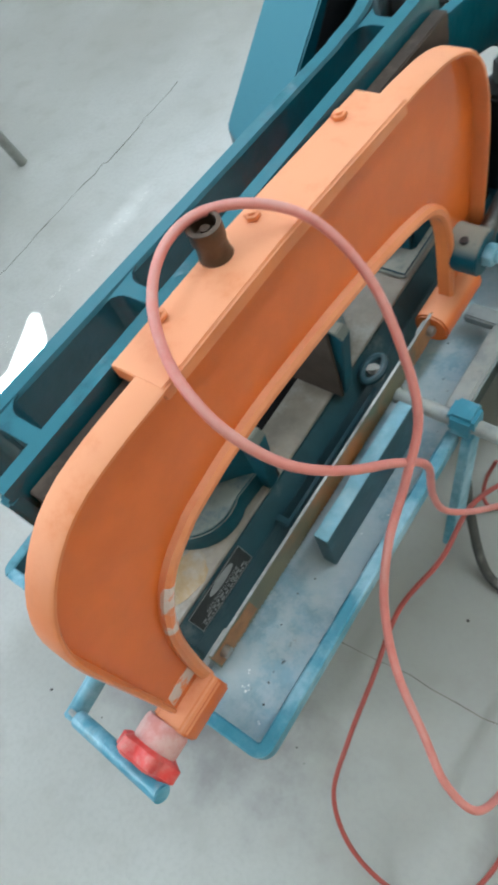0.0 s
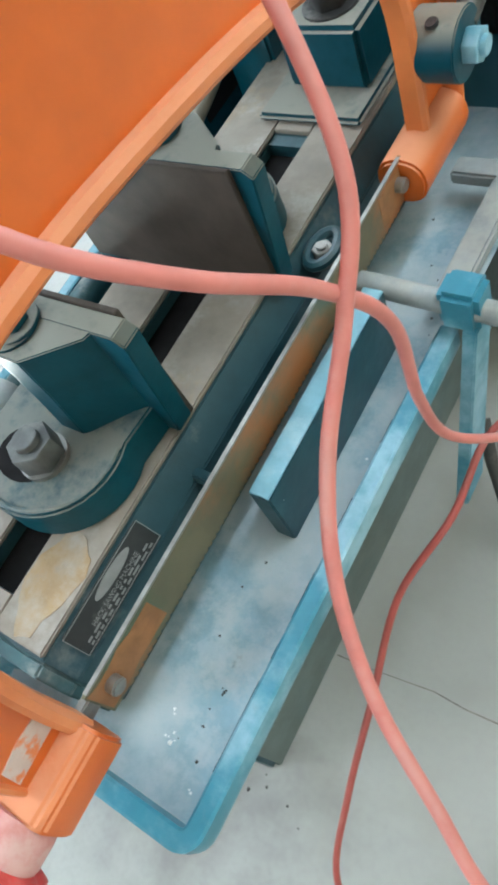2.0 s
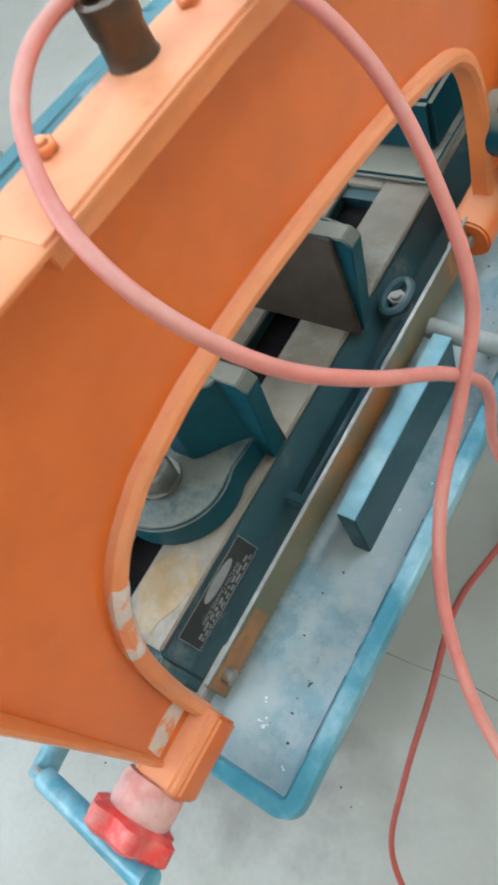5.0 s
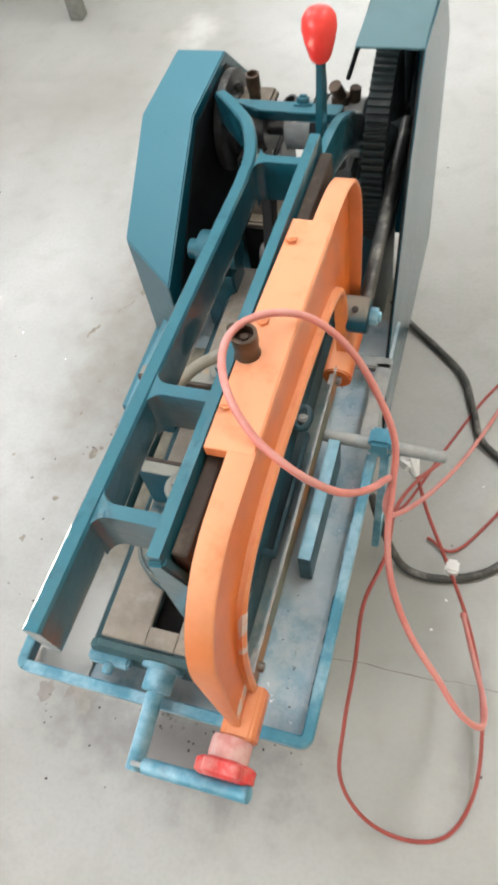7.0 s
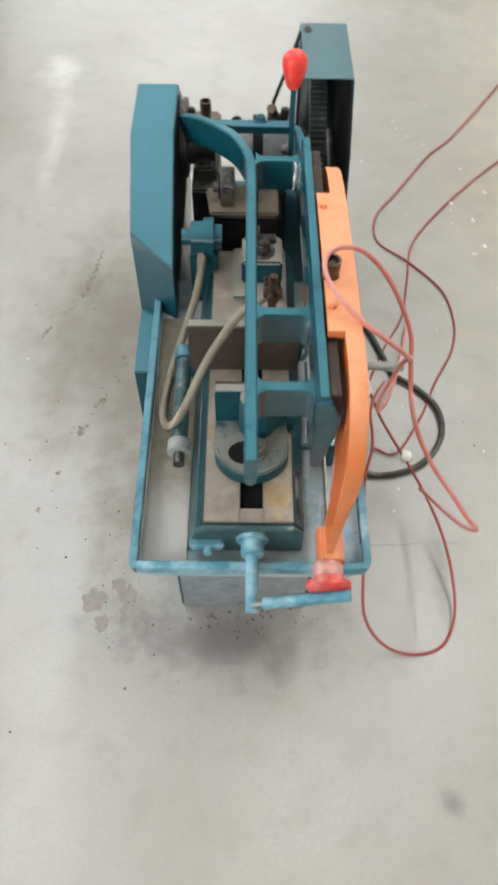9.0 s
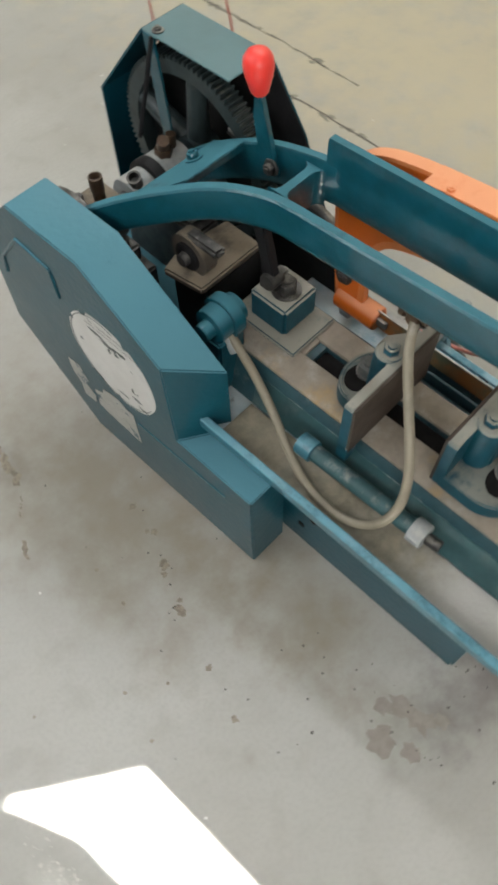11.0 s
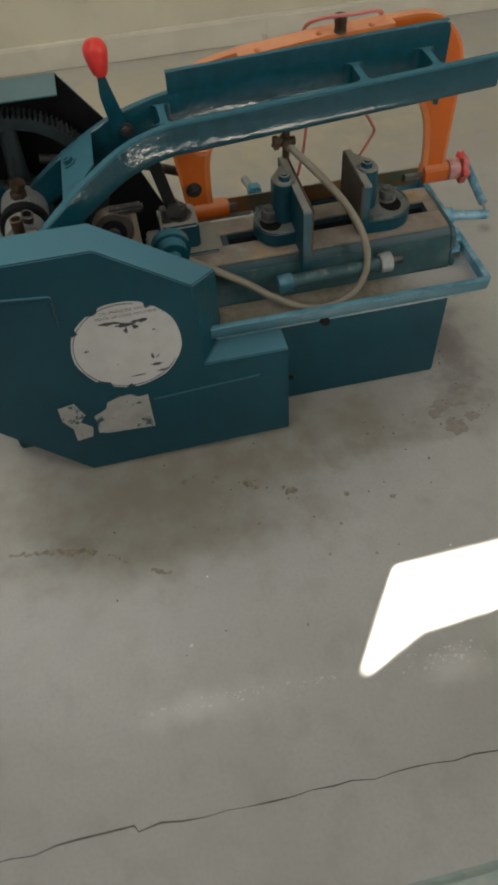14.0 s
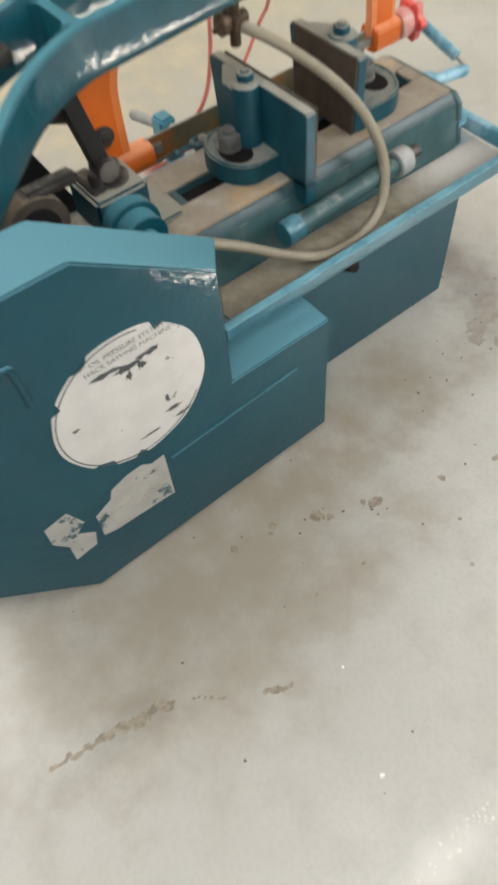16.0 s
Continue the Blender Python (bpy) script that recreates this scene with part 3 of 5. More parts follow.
# opaque covers, added so that no sky light enters by the openings
for x0, x1, y0, y1 in ROOF_OPENINGS:
    thing("opening_cover", box(x0 - 0.05, x1 + 0.05, y0 - 0.05, y1 + 0.05, ROOM_Z + 0.152, ROOM_Z + 0.165, 0), frosted, "opaque cover that shuts the sky out above an unseen overhead lamp", "roof light", kind="structure")
window("window_1", "y", ROOM_Y1 + 0.12, -1.9, 0.7, 0.9, 2.6)
# unseen window, added to hold the front fill lamp
window("window_3", "y", ROOM_Y0 - 0.12, -1.95, 0.4, 1.0, 2.5)


def crack(name, line, w, seed, label, mat):
    """A thin dirty joint or crack along a line on the concrete."""
    rnd = random.Random(seed)
    pts = []
    for (x0, y0), (x1, y1) in zip(line, line[1:]):
        n = max(2, int(math.hypot(x1 - x0, y1 - y0) / 0.03))
        for k in range(n):
            pts.append((x0 + (x1 - x0) * k / n + rnd.uniform(-0.003, 0.003), y0 + (y1 - y0) * k / n + rnd.uniform(-0.003, 0.003)))
    pts.append(line[-1])
    bm = bmesh.new()
    rows = []
    for i, p in enumerate(pts):
        q, r = pts[max(i - 1, 0)], pts[min(i + 1, len(pts) - 1)]
        d = math.hypot(r[0] - q[0], r[1] - q[1])
        h = w * rnd.uniform(0.3, 1.0)
        nx, ny = -(r[1] - q[1]) / d * h, (r[0] - q[0]) / d * h
        rows.append((bm.verts.new((p[0] + nx, p[1] + ny, 0.0006)), bm.verts.new((p[0] - nx, p[1] - ny, 0.0006))))
    for a, b in zip(rows, rows[1:]):
        bm.faces.new((a[0], b[0], b[1], a[1]))
    bmesh.ops.recalc_face_normals(bm, faces=bm.faces)
    return thing(name, bm, mat, label, "floor crack", kind="structure")


crack("floor_crack_1", [(-0.858, 1.06), (-0.858, 0.937), (-0.853, 0.802), (-0.861, 0.785), (-0.868, 0.56), (-0.878, 0.215), (-0.876, -0.6)], 0.0017, 1, "dark crack in the concrete floor", crack_dark)
crack("floor_crack_2", [(0.748, 1.50), (0.755, 1.344), (0.760, 1.213), (0.763, 1.102), (0.759, 0.968), (0.757, 0.88)], 0.0036, 2, "dark joint in the concrete floor", crack_dark)
crack("floor_crack_3", [(0.90, 1.95), (0.906, 1.63), (0.908, 1.466), (0.913, 1.349), (0.907, 1.20), (0.905, 1.08)], 0.0036, 3, "dark joint in the concrete floor", crack_dark)
crack("floor_crack_4", [(0.11, 0.165), (0.23, 0.171), (0.40, 0.176)], 0.0008, 4, "faint joint in the concrete floor", stain_dark)


def crumbs(name, spots, size, mat, seed, label, z=0.0004):
    """Loose crumbs: spots of (x, y, spread x, spread y, count)."""
    rnd = random.Random(seed)
    bm = bmesh.new()
    for cx, cy, sx, sy, count in spots:
        for _ in range(count):
            x, y = rnd.gauss(cx, sx), rnd.gauss(cy, sy)
            r = size * rnd.uniform(0.35, 1.0)
            a0, k = rnd.uniform(0, 6.3), rnd.randint(4, 6)
            low = [bm.verts.new((x + r * rnd.uniform(0.6, 1.2) * math.cos(a0 + 6.283 * i / k), y + r * rnd.uniform(0.6, 1.2) * math.sin(a0 + 6.283 * i / k), z)) for i in range(k)]
            top = bm.verts.new((x, y, z + r * rnd.uniform(0.2, 0.5)))
            for i in range(k):
                bm.faces.new((low[i], low[(i + 1) % k], top))
    bmesh.ops.recalc_face_normals(bm, faces=bm.faces)
    return tagged(new(name, mesh_of(name, bm, mat, False)), label, "debris", kind="stuff")


crumbs("white_chips", ((0.58, 1.05, 0.1, 0.22, 18), (0.47, 1.5, 0.2, 0.2, 10), (0.3, 0.3, 0.12, 0.25, 8), (-0.55, 0.6, 0.2, 0.4, 7)), 0.0036, chip_white, 5, "scattered small white paint chips on the floor")
crumbs("paint_flakes", ((0.719, 0.986, 0.002, 0.002, 1), (0.688, 0.868, 0.002, 0.002, 1), (0.62, 0.841, 0.003, 0.003, 2), (0.665, 0.832, 0.003, 0.002, 2), (0.639, 0.79, 0.004, 0.004, 3), (0.595, 0.994, 0.002, 0.002, 1), (0.567, 0.963, 0.002, 0.002, 1),
                        (0.579, 1.088, 0.001, 0.001, 1), (0.628, 1.198, 0.001, 0.001, 1), (0.531, 1.153, 0.001, 0.001, 1)), 0.0078, chip_white, 15, "large white paint flakes on the floor")
crumbs("dark_grit", ((-0.31, 0.507, 0.008, 0.012, 5), (-0.351, 0.432, 0.008, 0.012, 5), (-0.27, 0.22, 0.05, 0.2, 22), (0.0, 0.02, 0.07, 0.015, 30), (-0.2, 0.02, 0.06, 0.05, 12),
                     (-0.42, 0.55, 0.14, 0.3, 14), (0.3, 0.4, 0.15, 0.3, 10)), 0.0027, grit_dark, 6, "scattered dark metal grit and crumbs on the floor")

crumbs("tray_chips", ((0.121, 0.044, 0.0018, 0.0025, 7), (0.115, 0.059, 0.0012, 0.002, 3), (0.15, 0.028, 0.003, 0.004, 2), (0.145, 0.24, 0.008, 0.05, 4)), 0.0018, chip_white, 9, "white paint chips lying in the chip tray", 0.2577)
crumbs("tray_grit", ((0.139, 0.082, 0.001, 0.0015, 4), (0.13, 0.12, 0.012, 0.06, 8), (0.14, 0.42, 0.012, 0.05, 8)), 0.0015, grit_dark, 10, "dark grit lying in the chip tray", 0.2577)
crumbs("swarf_crumbs", ((-0.055, 0.026, 0.010, 0.007, 12), (0.02, 0.02, 0.03, 0.01, 6)), 0.0042, crumb_grey, 12, "grey swarf crumbs before the machine")


def spots(name, places, mat, seed, label, reach=1.35):
    """Flat ragged stains: places of (x, y, radius x, radius y)."""
    rnd = random.Random(seed)
    bm = bmesh.new()
    for cx, cy, rx, ry in places:
        k = 16
        edge = [bm.verts.new((cx + rx * rnd.uniform(0.55, reach) * math.cos(6.283 * i / k), cy + ry * rnd.uniform(0.55, reach) * math.sin(6.283 * i / k), 0.0004)) for i in range(k)]
        top = bm.verts.new((cx, cy, 0.0006))
        for i in range(k):
            bm.faces.new((edge[i], edge[(i + 1) % k], top))
    bmesh.ops.recalc_face_normals(bm, faces=bm.faces)
    return tagged(new(name, mesh_of(name, bm, mat, False)), label, "stain", kind="stuff")


rnd = random.Random(31)
STREAK = []
for (x0, y0), (x1, y1), w, n in (((-0.362, 0.955), (-0.374, 0.87), 0.006, 12), ((-0.374, 0.87), (-0.388, 0.805), 0.009, 12), ((-0.40, 0.78), (-0.43, 0.745), 0.003, 6), ((-0.452, 0.705), (-0.468, 0.675), 0.006, 6)):
    for k in range(n):
        f = k / n
        STREAK.append((x0 + (x1 - x0) * f + rnd.gauss(0, w * 0.35), y0 + (y1 - y0) * f, w * rnd.uniform(0.4, 0.9), w * rnd.uniform(0.7, 1.2)))
spots("oil_spots", ((-0.31, 0.50, 0.009, 0.012), (-0.322, 0.487, 0.005, 0.006), (-0.346, 0.424, 0.008, 0.011), (-0.335, 0.436, 0.004, 0.005), (-0.282, 0.555, 0.006, 0.007), (-0.29, 0.566, 0.004, 0.004),
                    (-0.379, 0.322, 0.006, 0.005), (-0.405, 0.238, 0.005, 0.006), (-0.276, 0.62, 0.007, 0.005), (-0.403, 0.50, 0.003, 0.004), (-0.44, 0.352, 0.003, 0.003), (-0.496, 0.39, 0.003, 0.003), (-0.515, 0.308, 0.003, 0.003),
                    (-0.396, 0.576, 0.003, 0.003), (-0.617, 0.465, 0.003, 0.002), *STREAK), spot_stain, 21, "small brown oil spots on the concrete")
rnd = random.Random(8)
scuffs = []
for x0, y0, sx, sy, count in ((-0.705, 0.66, 0.005, 0.06, 80), (-0.722, 0.26, 0.010, 0.03, 110), (-0.713, 0.46, 0.003, 0.03, 20)):
    for _ in range(count):
        r = rnd.uniform(0.0004, 0.0012) + 0.002 * rnd.random() ** 4
        scuffs.append((rnd.gauss(x0, sx), rnd.gauss(y0, sy), r, r * rnd.uniform(0.6, 1.6)))
grime = []
for x0, y0, y1, n in ((0.758, 1.36, 1.14, 26), (0.761, 1.12, 0.94, 12), (0.909, 1.66, 1.38, 18), (0.909, 1.30, 1.20, 8)):
    for _ in range(n):
        r = rnd.uniform(0.003, 0.009)
        grime.append((rnd.gauss(x0, 0.005), rnd.uniform(y1, y0), r * 0.8, r * 1.6))
spots("crack_grime", grime, grime_stain, 24, "grey-green grime along the floor joints")
spots("white_scuffs", scuffs, scuff_white, 22, "white dried paint scuffs on the concrete")

spots("floor_blots", ((-0.276, 0.059, 0.022, 0.026), (-0.234, 0.088, 0.014, 0.017), (-0.209, 0.031, 0.018, 0.022), (-0.258, 0.014, 0.014, 0.017), (-0.189, 0.009, 0.012, 0.014), (-0.213, 0.069, 0.016, 0.019)), blot_stain, 23, "brown blots on the concrete beside the tray")

# ---- the machine ----
saw = tagged(new("power_hacksaw"), "teal cast iron power hacksaw with an orange saw bow, dusty", "hacksaw machine")

# base and tray
part("base", merged(box(-0.115, 0.105, 0.047, 0.93, 0.0, 0.236, 0.004)), teal_plain, saw, "teal sheet steel base box")
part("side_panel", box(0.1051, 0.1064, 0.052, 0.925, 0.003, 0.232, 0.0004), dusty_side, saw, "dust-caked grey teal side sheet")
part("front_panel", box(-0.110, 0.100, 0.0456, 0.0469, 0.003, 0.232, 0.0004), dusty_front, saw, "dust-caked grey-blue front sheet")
part("bolt_hole", cyl((-0.1145, 0.365, 0.063), (-0.1162, 0.365, 0.063), 0.007, 14, bev=0), black, saw)
tray = part("tray", prism(((-0.148, 0.236), (0.155, 0.236), (0.168, 0.2575), (-0.161, 0.2575)), "y", 0.008, 0.60, 0.001), tray_paint, saw, "shallow chip tray with worn blue paint and dust")
def rim_line():
    line = [(-0.166, y, 0.285) for y in (0.525, 0.4, 0.25, 0.1, 0.02)]
    line += [(-0.159 - 0.007 * math.cos(a), 0.013 - 0.007 * math.sin(a), 0.285) for a in (radians(15 * k) for k in range(1, 6))]
    line += [(x, 0.006, 0.285) for x in (-0.157, -0.05, 0.05, 0.163)]
    line += [(0.163 + 0.0095 * math.sin(a), 0.0155 - 0.0095 * math.cos(a), 0.285) for a in (radians(15 * k) for k in range(1, 6))]
    return line + [(0.1725, y, 0.285) for y in (0.018, 0.12, 0.24, 0.357)]


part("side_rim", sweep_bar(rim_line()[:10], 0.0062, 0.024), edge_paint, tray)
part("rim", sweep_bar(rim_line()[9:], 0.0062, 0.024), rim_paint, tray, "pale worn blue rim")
part("side_hole", cyl((-0.1480, 0.312, 0.2375), (-0.1610, 0.312, 0.2450), 0.0085, 12, bev=0), black, tray, "black plug that paints the shade in a small side hole")
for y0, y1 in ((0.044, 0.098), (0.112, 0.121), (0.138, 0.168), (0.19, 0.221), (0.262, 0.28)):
    part("rim_seam", box(0.1654, 0.1668, y0, y1, 0.2785, 0.2825, 0), black, tray, "dark broken line along the rim")
part("swarf_layer", box(-0.158, -0.0905, 0.014, 0.50, 0.2595, 0.2615, 0.0008), swarf, tray, "brown swarf dust in the tray")

# bed with the slot
BZ = 0.336
bed = part("vise_bed", merged(prism(((-0.088, 0.258), (-0.012, 0.258), (-0.012, 0.332), (-0.064, 0.332), (-0.074, 0.321)), "y", 0.048, 0.60, 0.001),
                              prism(((0.021, 0.258), (0.080, 0.258), (0.080, 0.314), (0.0645, 0.332), (0.021, 0.332)), "y", 0.048, 0.60, 0.001),
                              box(-0.013, 0.022, 0.049, 0.071, 0.258, 0.332, 0), box(-0.013, 0.022, 0.455, 0.599, 0.258, 0.332, 0)), bed_paint, saw, "teal vise bed with a dusty worn top")
part("bed_surface", merged(box(-0.0635, -0.012, 0.050, 0.598, 0.3315, BZ, 0.0012), box(0.021, 0.0640, 0.050, 0.598, 0.3315, BZ, 0.0012),
                           box(-0.012, 0.021, 0.050, 0.071, 0.3315, BZ, 0.0005), box(-0.012, 0.021, 0.468, 0.598, 0.3315, BZ, 0.0005)), bed_top, bed,
     "dusty brown machined top")
# side and end sheets carry the window light on the bed as paler paint
part("bed_side", prism(((-0.0882, 0.2625), (-0.0897, 0.2625), (-0.0757, 0.3205), (-0.0742, 0.3205)), "y", 0.049, 0.50, 0.0004), bed_side_paint, bed, "dusty grey-blue side with window light painted in")
part("bed_front", prism(((-0.090, 0.262), (0.079, 0.262), (0.079, 0.313), (0.0645, 0.331), (-0.066, 0.331), (-0.078, 0.320)), "y", 0.0385, 0.0478, 0.0015), bed_side_paint, bed, "dusty grey-blue end plate with window light painted in")
# block that fills the slot with black in place of shade
part("slot", box(-0.0125, 0.0215, 0.0705, 0.468, 0.26, 0.322, 0), black, bed, "black fill that paints the shade in a slot")
rnd = random.Random(17)
part("rust_stain", prism([(0.0425 + 0.019 * rnd.uniform(0.7, 1.1) * math.cos(a), 0.091 + 0.036 * rnd.uniform(0.75, 1.1) * math.sin(a)) for a in (2 * math.pi * k / 22 for k in range(22))], "z", BZ - 0.001, BZ + 0.0004, 0), ochre, bed,
     "ochre rust stain on the dusty top")
plate = part("nameplate", box(-0.010, 0.010, -0.0395, 0.0395, 0.0, 0.0012, 0.0004), plate_black, bed, "black nameplate with worn silver lettering")
plate.matrix_basis = Matrix.Translation((0.0727, 0.1035, 0.3234)) @ Euler((0, radians(49.2), 0)).to_matrix().to_4x4()
plate_bars = [box(-0.0092, -0.0087, -0.04, 0.04, 0.0011, 0.0016, 0), box(0.0087, 0.0092, -0.04, 0.04, 0.0011, 0.0016, 0),
              box(-0.0092, 0.0092, -0.0402, -0.0397, 0.0011, 0.0016, 0), box(-0.0092, 0.0092, 0.0397, 0.0402, 0.0011, 0.0016, 0)]
plate_bars += [prism([(-0.0045 + 0.0035 * math.cos(a), 0.006 + 0.018 * math.sin(a)) for a in (2 * math.pi * k / 24 for k in range(24))], "z", 0.0011, 0.0017, 0)]
rnd = random.Random(11)
for row, x in enumerate((0.0040, 0.0064)):
    y = -0.034
    while y < 0.031:
        w = rnd.uniform(0.002, 0.007)
        plate_bars.append(box(x, x + 0.0012, y, y + w, 0.0011, 0.0016, 0))
        y += w + rnd.uniform(0.0012, 0.003)
marks = part("nameplate_print", merged(*plate_bars), plate_metal, bed, "worn silver border, oval and lettering bars")
marks.matrix_basis = plate.matrix_basis


def lettering(text, size, mat, parent, m):
    """Printed words as a thin mesh on a surface of parent."""
    cu = bpy.data.curves.new("print", "FONT")
    cu.body, cu.size, cu.align_x, cu.align_y = text, size, "CENTER", "CENTER"
    tmp = new("tmp", cu)
    me = bpy.data.meshes.new_from_object(tmp.evaluated_get(bpy.context.evaluated_depsgraph_get()))
    bpy.data.objects.remove(tmp)
    me.materials.clear()
    me.materials.append(mat)
    ob = new("lettering", me)
    ob.parent = parent
    ob.matrix_basis = m
    return ob


lettering("HACK SAWING MACHINE", 0.0042, plate_metal, bed, plate.matrix_basis @ Matrix(((0, -1, 0, 0.0020), (1, 0, 0, 0.0), (0, 0, 1, 0.0014), (0, 0, 0, 1))))


def frustum_jaw(name, y, face, rx, ry, away):
    """A vise jaw: a round foot with a nut, a boss and a wide plate whose gripping side looks along face."""
    s = -face
    foot = [(0.004 + rx * math.cos(a), y + s * (away + ry * math.sin(a))) for a in (radians(-20 + 10 * k) for k in range(21))]
    foot += [(0.004 - rx, y + s * 0.035), (0.005 - rx, y + s * 0.012), (0.003 + rx, y + s * 0.012)]
    jaw = part(name, prism(foot, "z", BZ, BZ + 0.027, 0.0015), jaw_paint, saw,
               "teal cast vise jaw with a brown gripping plate")
    x0, x1 = (-0.050, 0.079) if face > 0 else (-0.0945, 0.089)
    part("jaw_plate", prism(((x0, BZ + 0.002), (x1 - 0.012, BZ + 0.002), (x1, 0.43), (x1 - 0.006, 0.436), (x0 + 0.003, 0.436), (x0, 0.433)), "y", y + s * 0.004, y + s * 0.018, 0.0008),
         teal_dusty, jaw)
    part("grip", box(x0 + 0.001, x1 - 0.013, min(y, y + s * 0.004), max(y, y + s * 0.004), BZ + 0.001, 0.4368, 0.0006), rust, jaw, "brown rusty gripping plate")
    part("foot_lip", tube([(0.004 + (rx - 0.0035) * math.cos(a), y + s * (away + (ry - 0.0035) * math.sin(a)), BZ + 0.0268) for a in (radians(-15 + 10 * k) for k in range(20))], 0.0020, 8, 2), jaw_paint, jaw)
    part("boss", lathe(((0.022, 0), (0.0195, 0.02), (0.0185, 0.085), (0.0175, 0.098), (0.015, 0.1)), (0.004, y + s * 0.028, BZ + 0.003)), teal_dusty, jaw)
    part("jaw_body", loft([[(-0.012, y + s * 0.0165, z), (-0.012, y + s * 0.034, z), (0.004, y + s * (0.046 + d * 0.3), z), (0.024, y + s * (0.046 + d * 0.3), z), (0.058 - d, y + s * (0.022 + d * 0.3), z), (0.058, y + s * 0.0165, z)]
                           for z, d in ((BZ + 0.02, 0.012), (0.40, 0.004), (0.4355, 0.002))], True, 0.0008), teal_dusty, jaw)
    part("bolt", hex_bolt((0.006, y + s * 0.026, 0.4375), (0, 0, 1), 0.019, 0.011), teal_dusty, jaw)
    part("foot_slot", prism([(-0.006 + 0.0245 * math.cos(a), y + s * (away + 0.24 * ry + 0.0195 * math.sin(a))) for a in (2 * math.pi * k / 20 for k in range(20))], "z", BZ + 0.0266, BZ + 0.0276, 0), black, jaw, "black fill that paints the shade in a slot")
    part("washer", lathe(((0.0165, 0), (0.0165, 0.004), (0.012, 0.0045)), (0.009, y + s * (away + 0.2 * ry), BZ + 0.0265)), steel, jaw)
    part("nut", hex_bolt((0.009, y + s * (away + 0.2 * ry), BZ + 0.03), (0, 0, 1), 0.027, 0.017, False), nut_steel, jaw, "dusty steel hexagon nut")
    return jaw


frustum_jaw("front_vise_jaw", 0.222, 1, 0.055, 0.050, 0.062)
rear_jaw = frustum_jaw("rear_vise_jaw", 0.321, -1, 0.048, 0.038, 0.046)
part("jaw_leg", prism(((-0.0945, 0.314), (-0.0735, 0.314), (-0.0735, 0.345), (-0.0945, 0.345)), "y", 0.322, 0.339, 0.0008), teal_dusty, rear_jaw)

link = part("link_bar", merged(box(0.0915, 0.0955, 0.190, 0.352, 0.310, 0.323, 0.001), box(0.080, 0.0955, 0.184, 0.191, 0.313, 0.3235, 0.001)), bed_paint, saw, "dark teal slotted link bar")
part("link_eye", merged(tube([(0.084 + 0.009 * math.cos(2 * math.pi * k / 12), 0.366 + 0.016 * math.sin(2 * math.pi * k / 12), 0.331) for k in range(12)], 0.0042, 8, 3, True)), bed_paint, link)
part("bolt", hex_bolt((0.085, 0.364, 0.325), (0, 0, 1), 0.013, 0.01), steel, link)

# vise screw and crank
screw = part("vise_screw", merged(cyl((0.006, 0.05, 0.305), (0.006, 0.034, 0.304), 0.0235), cyl((0.006, 0.035, 0.304), (0.006, 0.012, 0.303), 0.0165),
                                  cyl((0.006, 0.02, 0.304), (0.0062, -0.066, 0.291), 0.0095)), rim_paint, saw, "teal painted vise screw")
crank = part("crank_bar", cyl((0.0205, -0.0597, 0.3085), (0.137, -0.0592, 0.340), 0.0082), rim_paint, saw, "teal painted crank bar")
part("pin", cyl((0.004, -0.060, 0.3005), (0.024, -0.0597, 0.3092), 0.0028, 10), grey_paint, crank, "thin grey pin")
part("end_lug", merged(box(-0.085, -0.035, 0.028, 0.048, 0.285, 0.3, 0.003), cyl((-0.058, 0.03, 0.294), (-0.058, 0.018, 0.294), 0.006)), rim_paint, saw)

# slide rod beside the bed
slide = part("slide_rod", cyl((-0.109, 0.385, 0.306), (-0.107, 0.19, 0.312), 0.0125), bed_side_paint, saw, "dusty teal round slide rod")
part("collar", cyl((-0.107, 0.198, 0.312), (-0.107, 0.176, 0.313), 0.018), grey_paint, slide)
part("collar", cyl((-0.109, 0.388, 0.306), (-0.109, 0.362, 0.307), 0.0165), edge_paint, slide)
part("rod_end", cyl((-0.107, 0.176, 0.313), (-0.106, 0.155, 0.314), 0.0085), dark_steel, slide)

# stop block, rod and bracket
# the bar's shaded face and lit top are two paints
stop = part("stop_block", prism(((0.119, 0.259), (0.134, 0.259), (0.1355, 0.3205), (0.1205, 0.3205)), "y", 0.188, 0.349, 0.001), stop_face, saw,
            "blue stop bar with shade painted on its face and light on its dusty top")
part("stop_top", box(0.1208, 0.1352, 0.1885, 0.3485, 0.3203, 0.3217, 0.0004), stop_paint, stop, "worn blue top with light painted in")
part("stop_rod", cyl((0.112, 0.356, 0.316), (0.262, 0.369, 0.289), 0.008), grey_paint, saw, "grey round stop rod")
bracket = part("rod_bracket", box(0.168, 0.196, 0.352, 0.378, 0.288, 0.322, 0.004), rim_paint, saw)
part("bracket_leg", prism(((0.352, 0.29), (0.378, 0.29), (0.332, 0.13), (0.30, 0.13)), "x", 0.184, 0.194, 0.001), rim_paint, bracket)
part("angle_strip", merged(box(0.152, 0.172, 0.378, 0.50, 0.276, 0.288, 0.002), box(0.118, 0.172, 0.49, 0.51, 0.276, 0.288, 0.002)), grey_paint, bracket)


# the arm
def arm_top(y):
    return 0.6068 - 0.066 * y


left_line = [(0.0, y, arm_top(y)) for y in (-0.014, 0.1, 0.25, 0.4, 0.5)]
left_line += [tuple(p) for p in smooth_path([(0.0, 0.5, 0.5745), (-0.004, 0.55, 0.571), (-0.026, 0.612, 0.562), (-0.062, 0.668, 0.546), (-0.094, 0.718, 0.524), (-0.118, 0.760, 0.499), (-0.136, 0.81, 0.462)], 5)][1:]
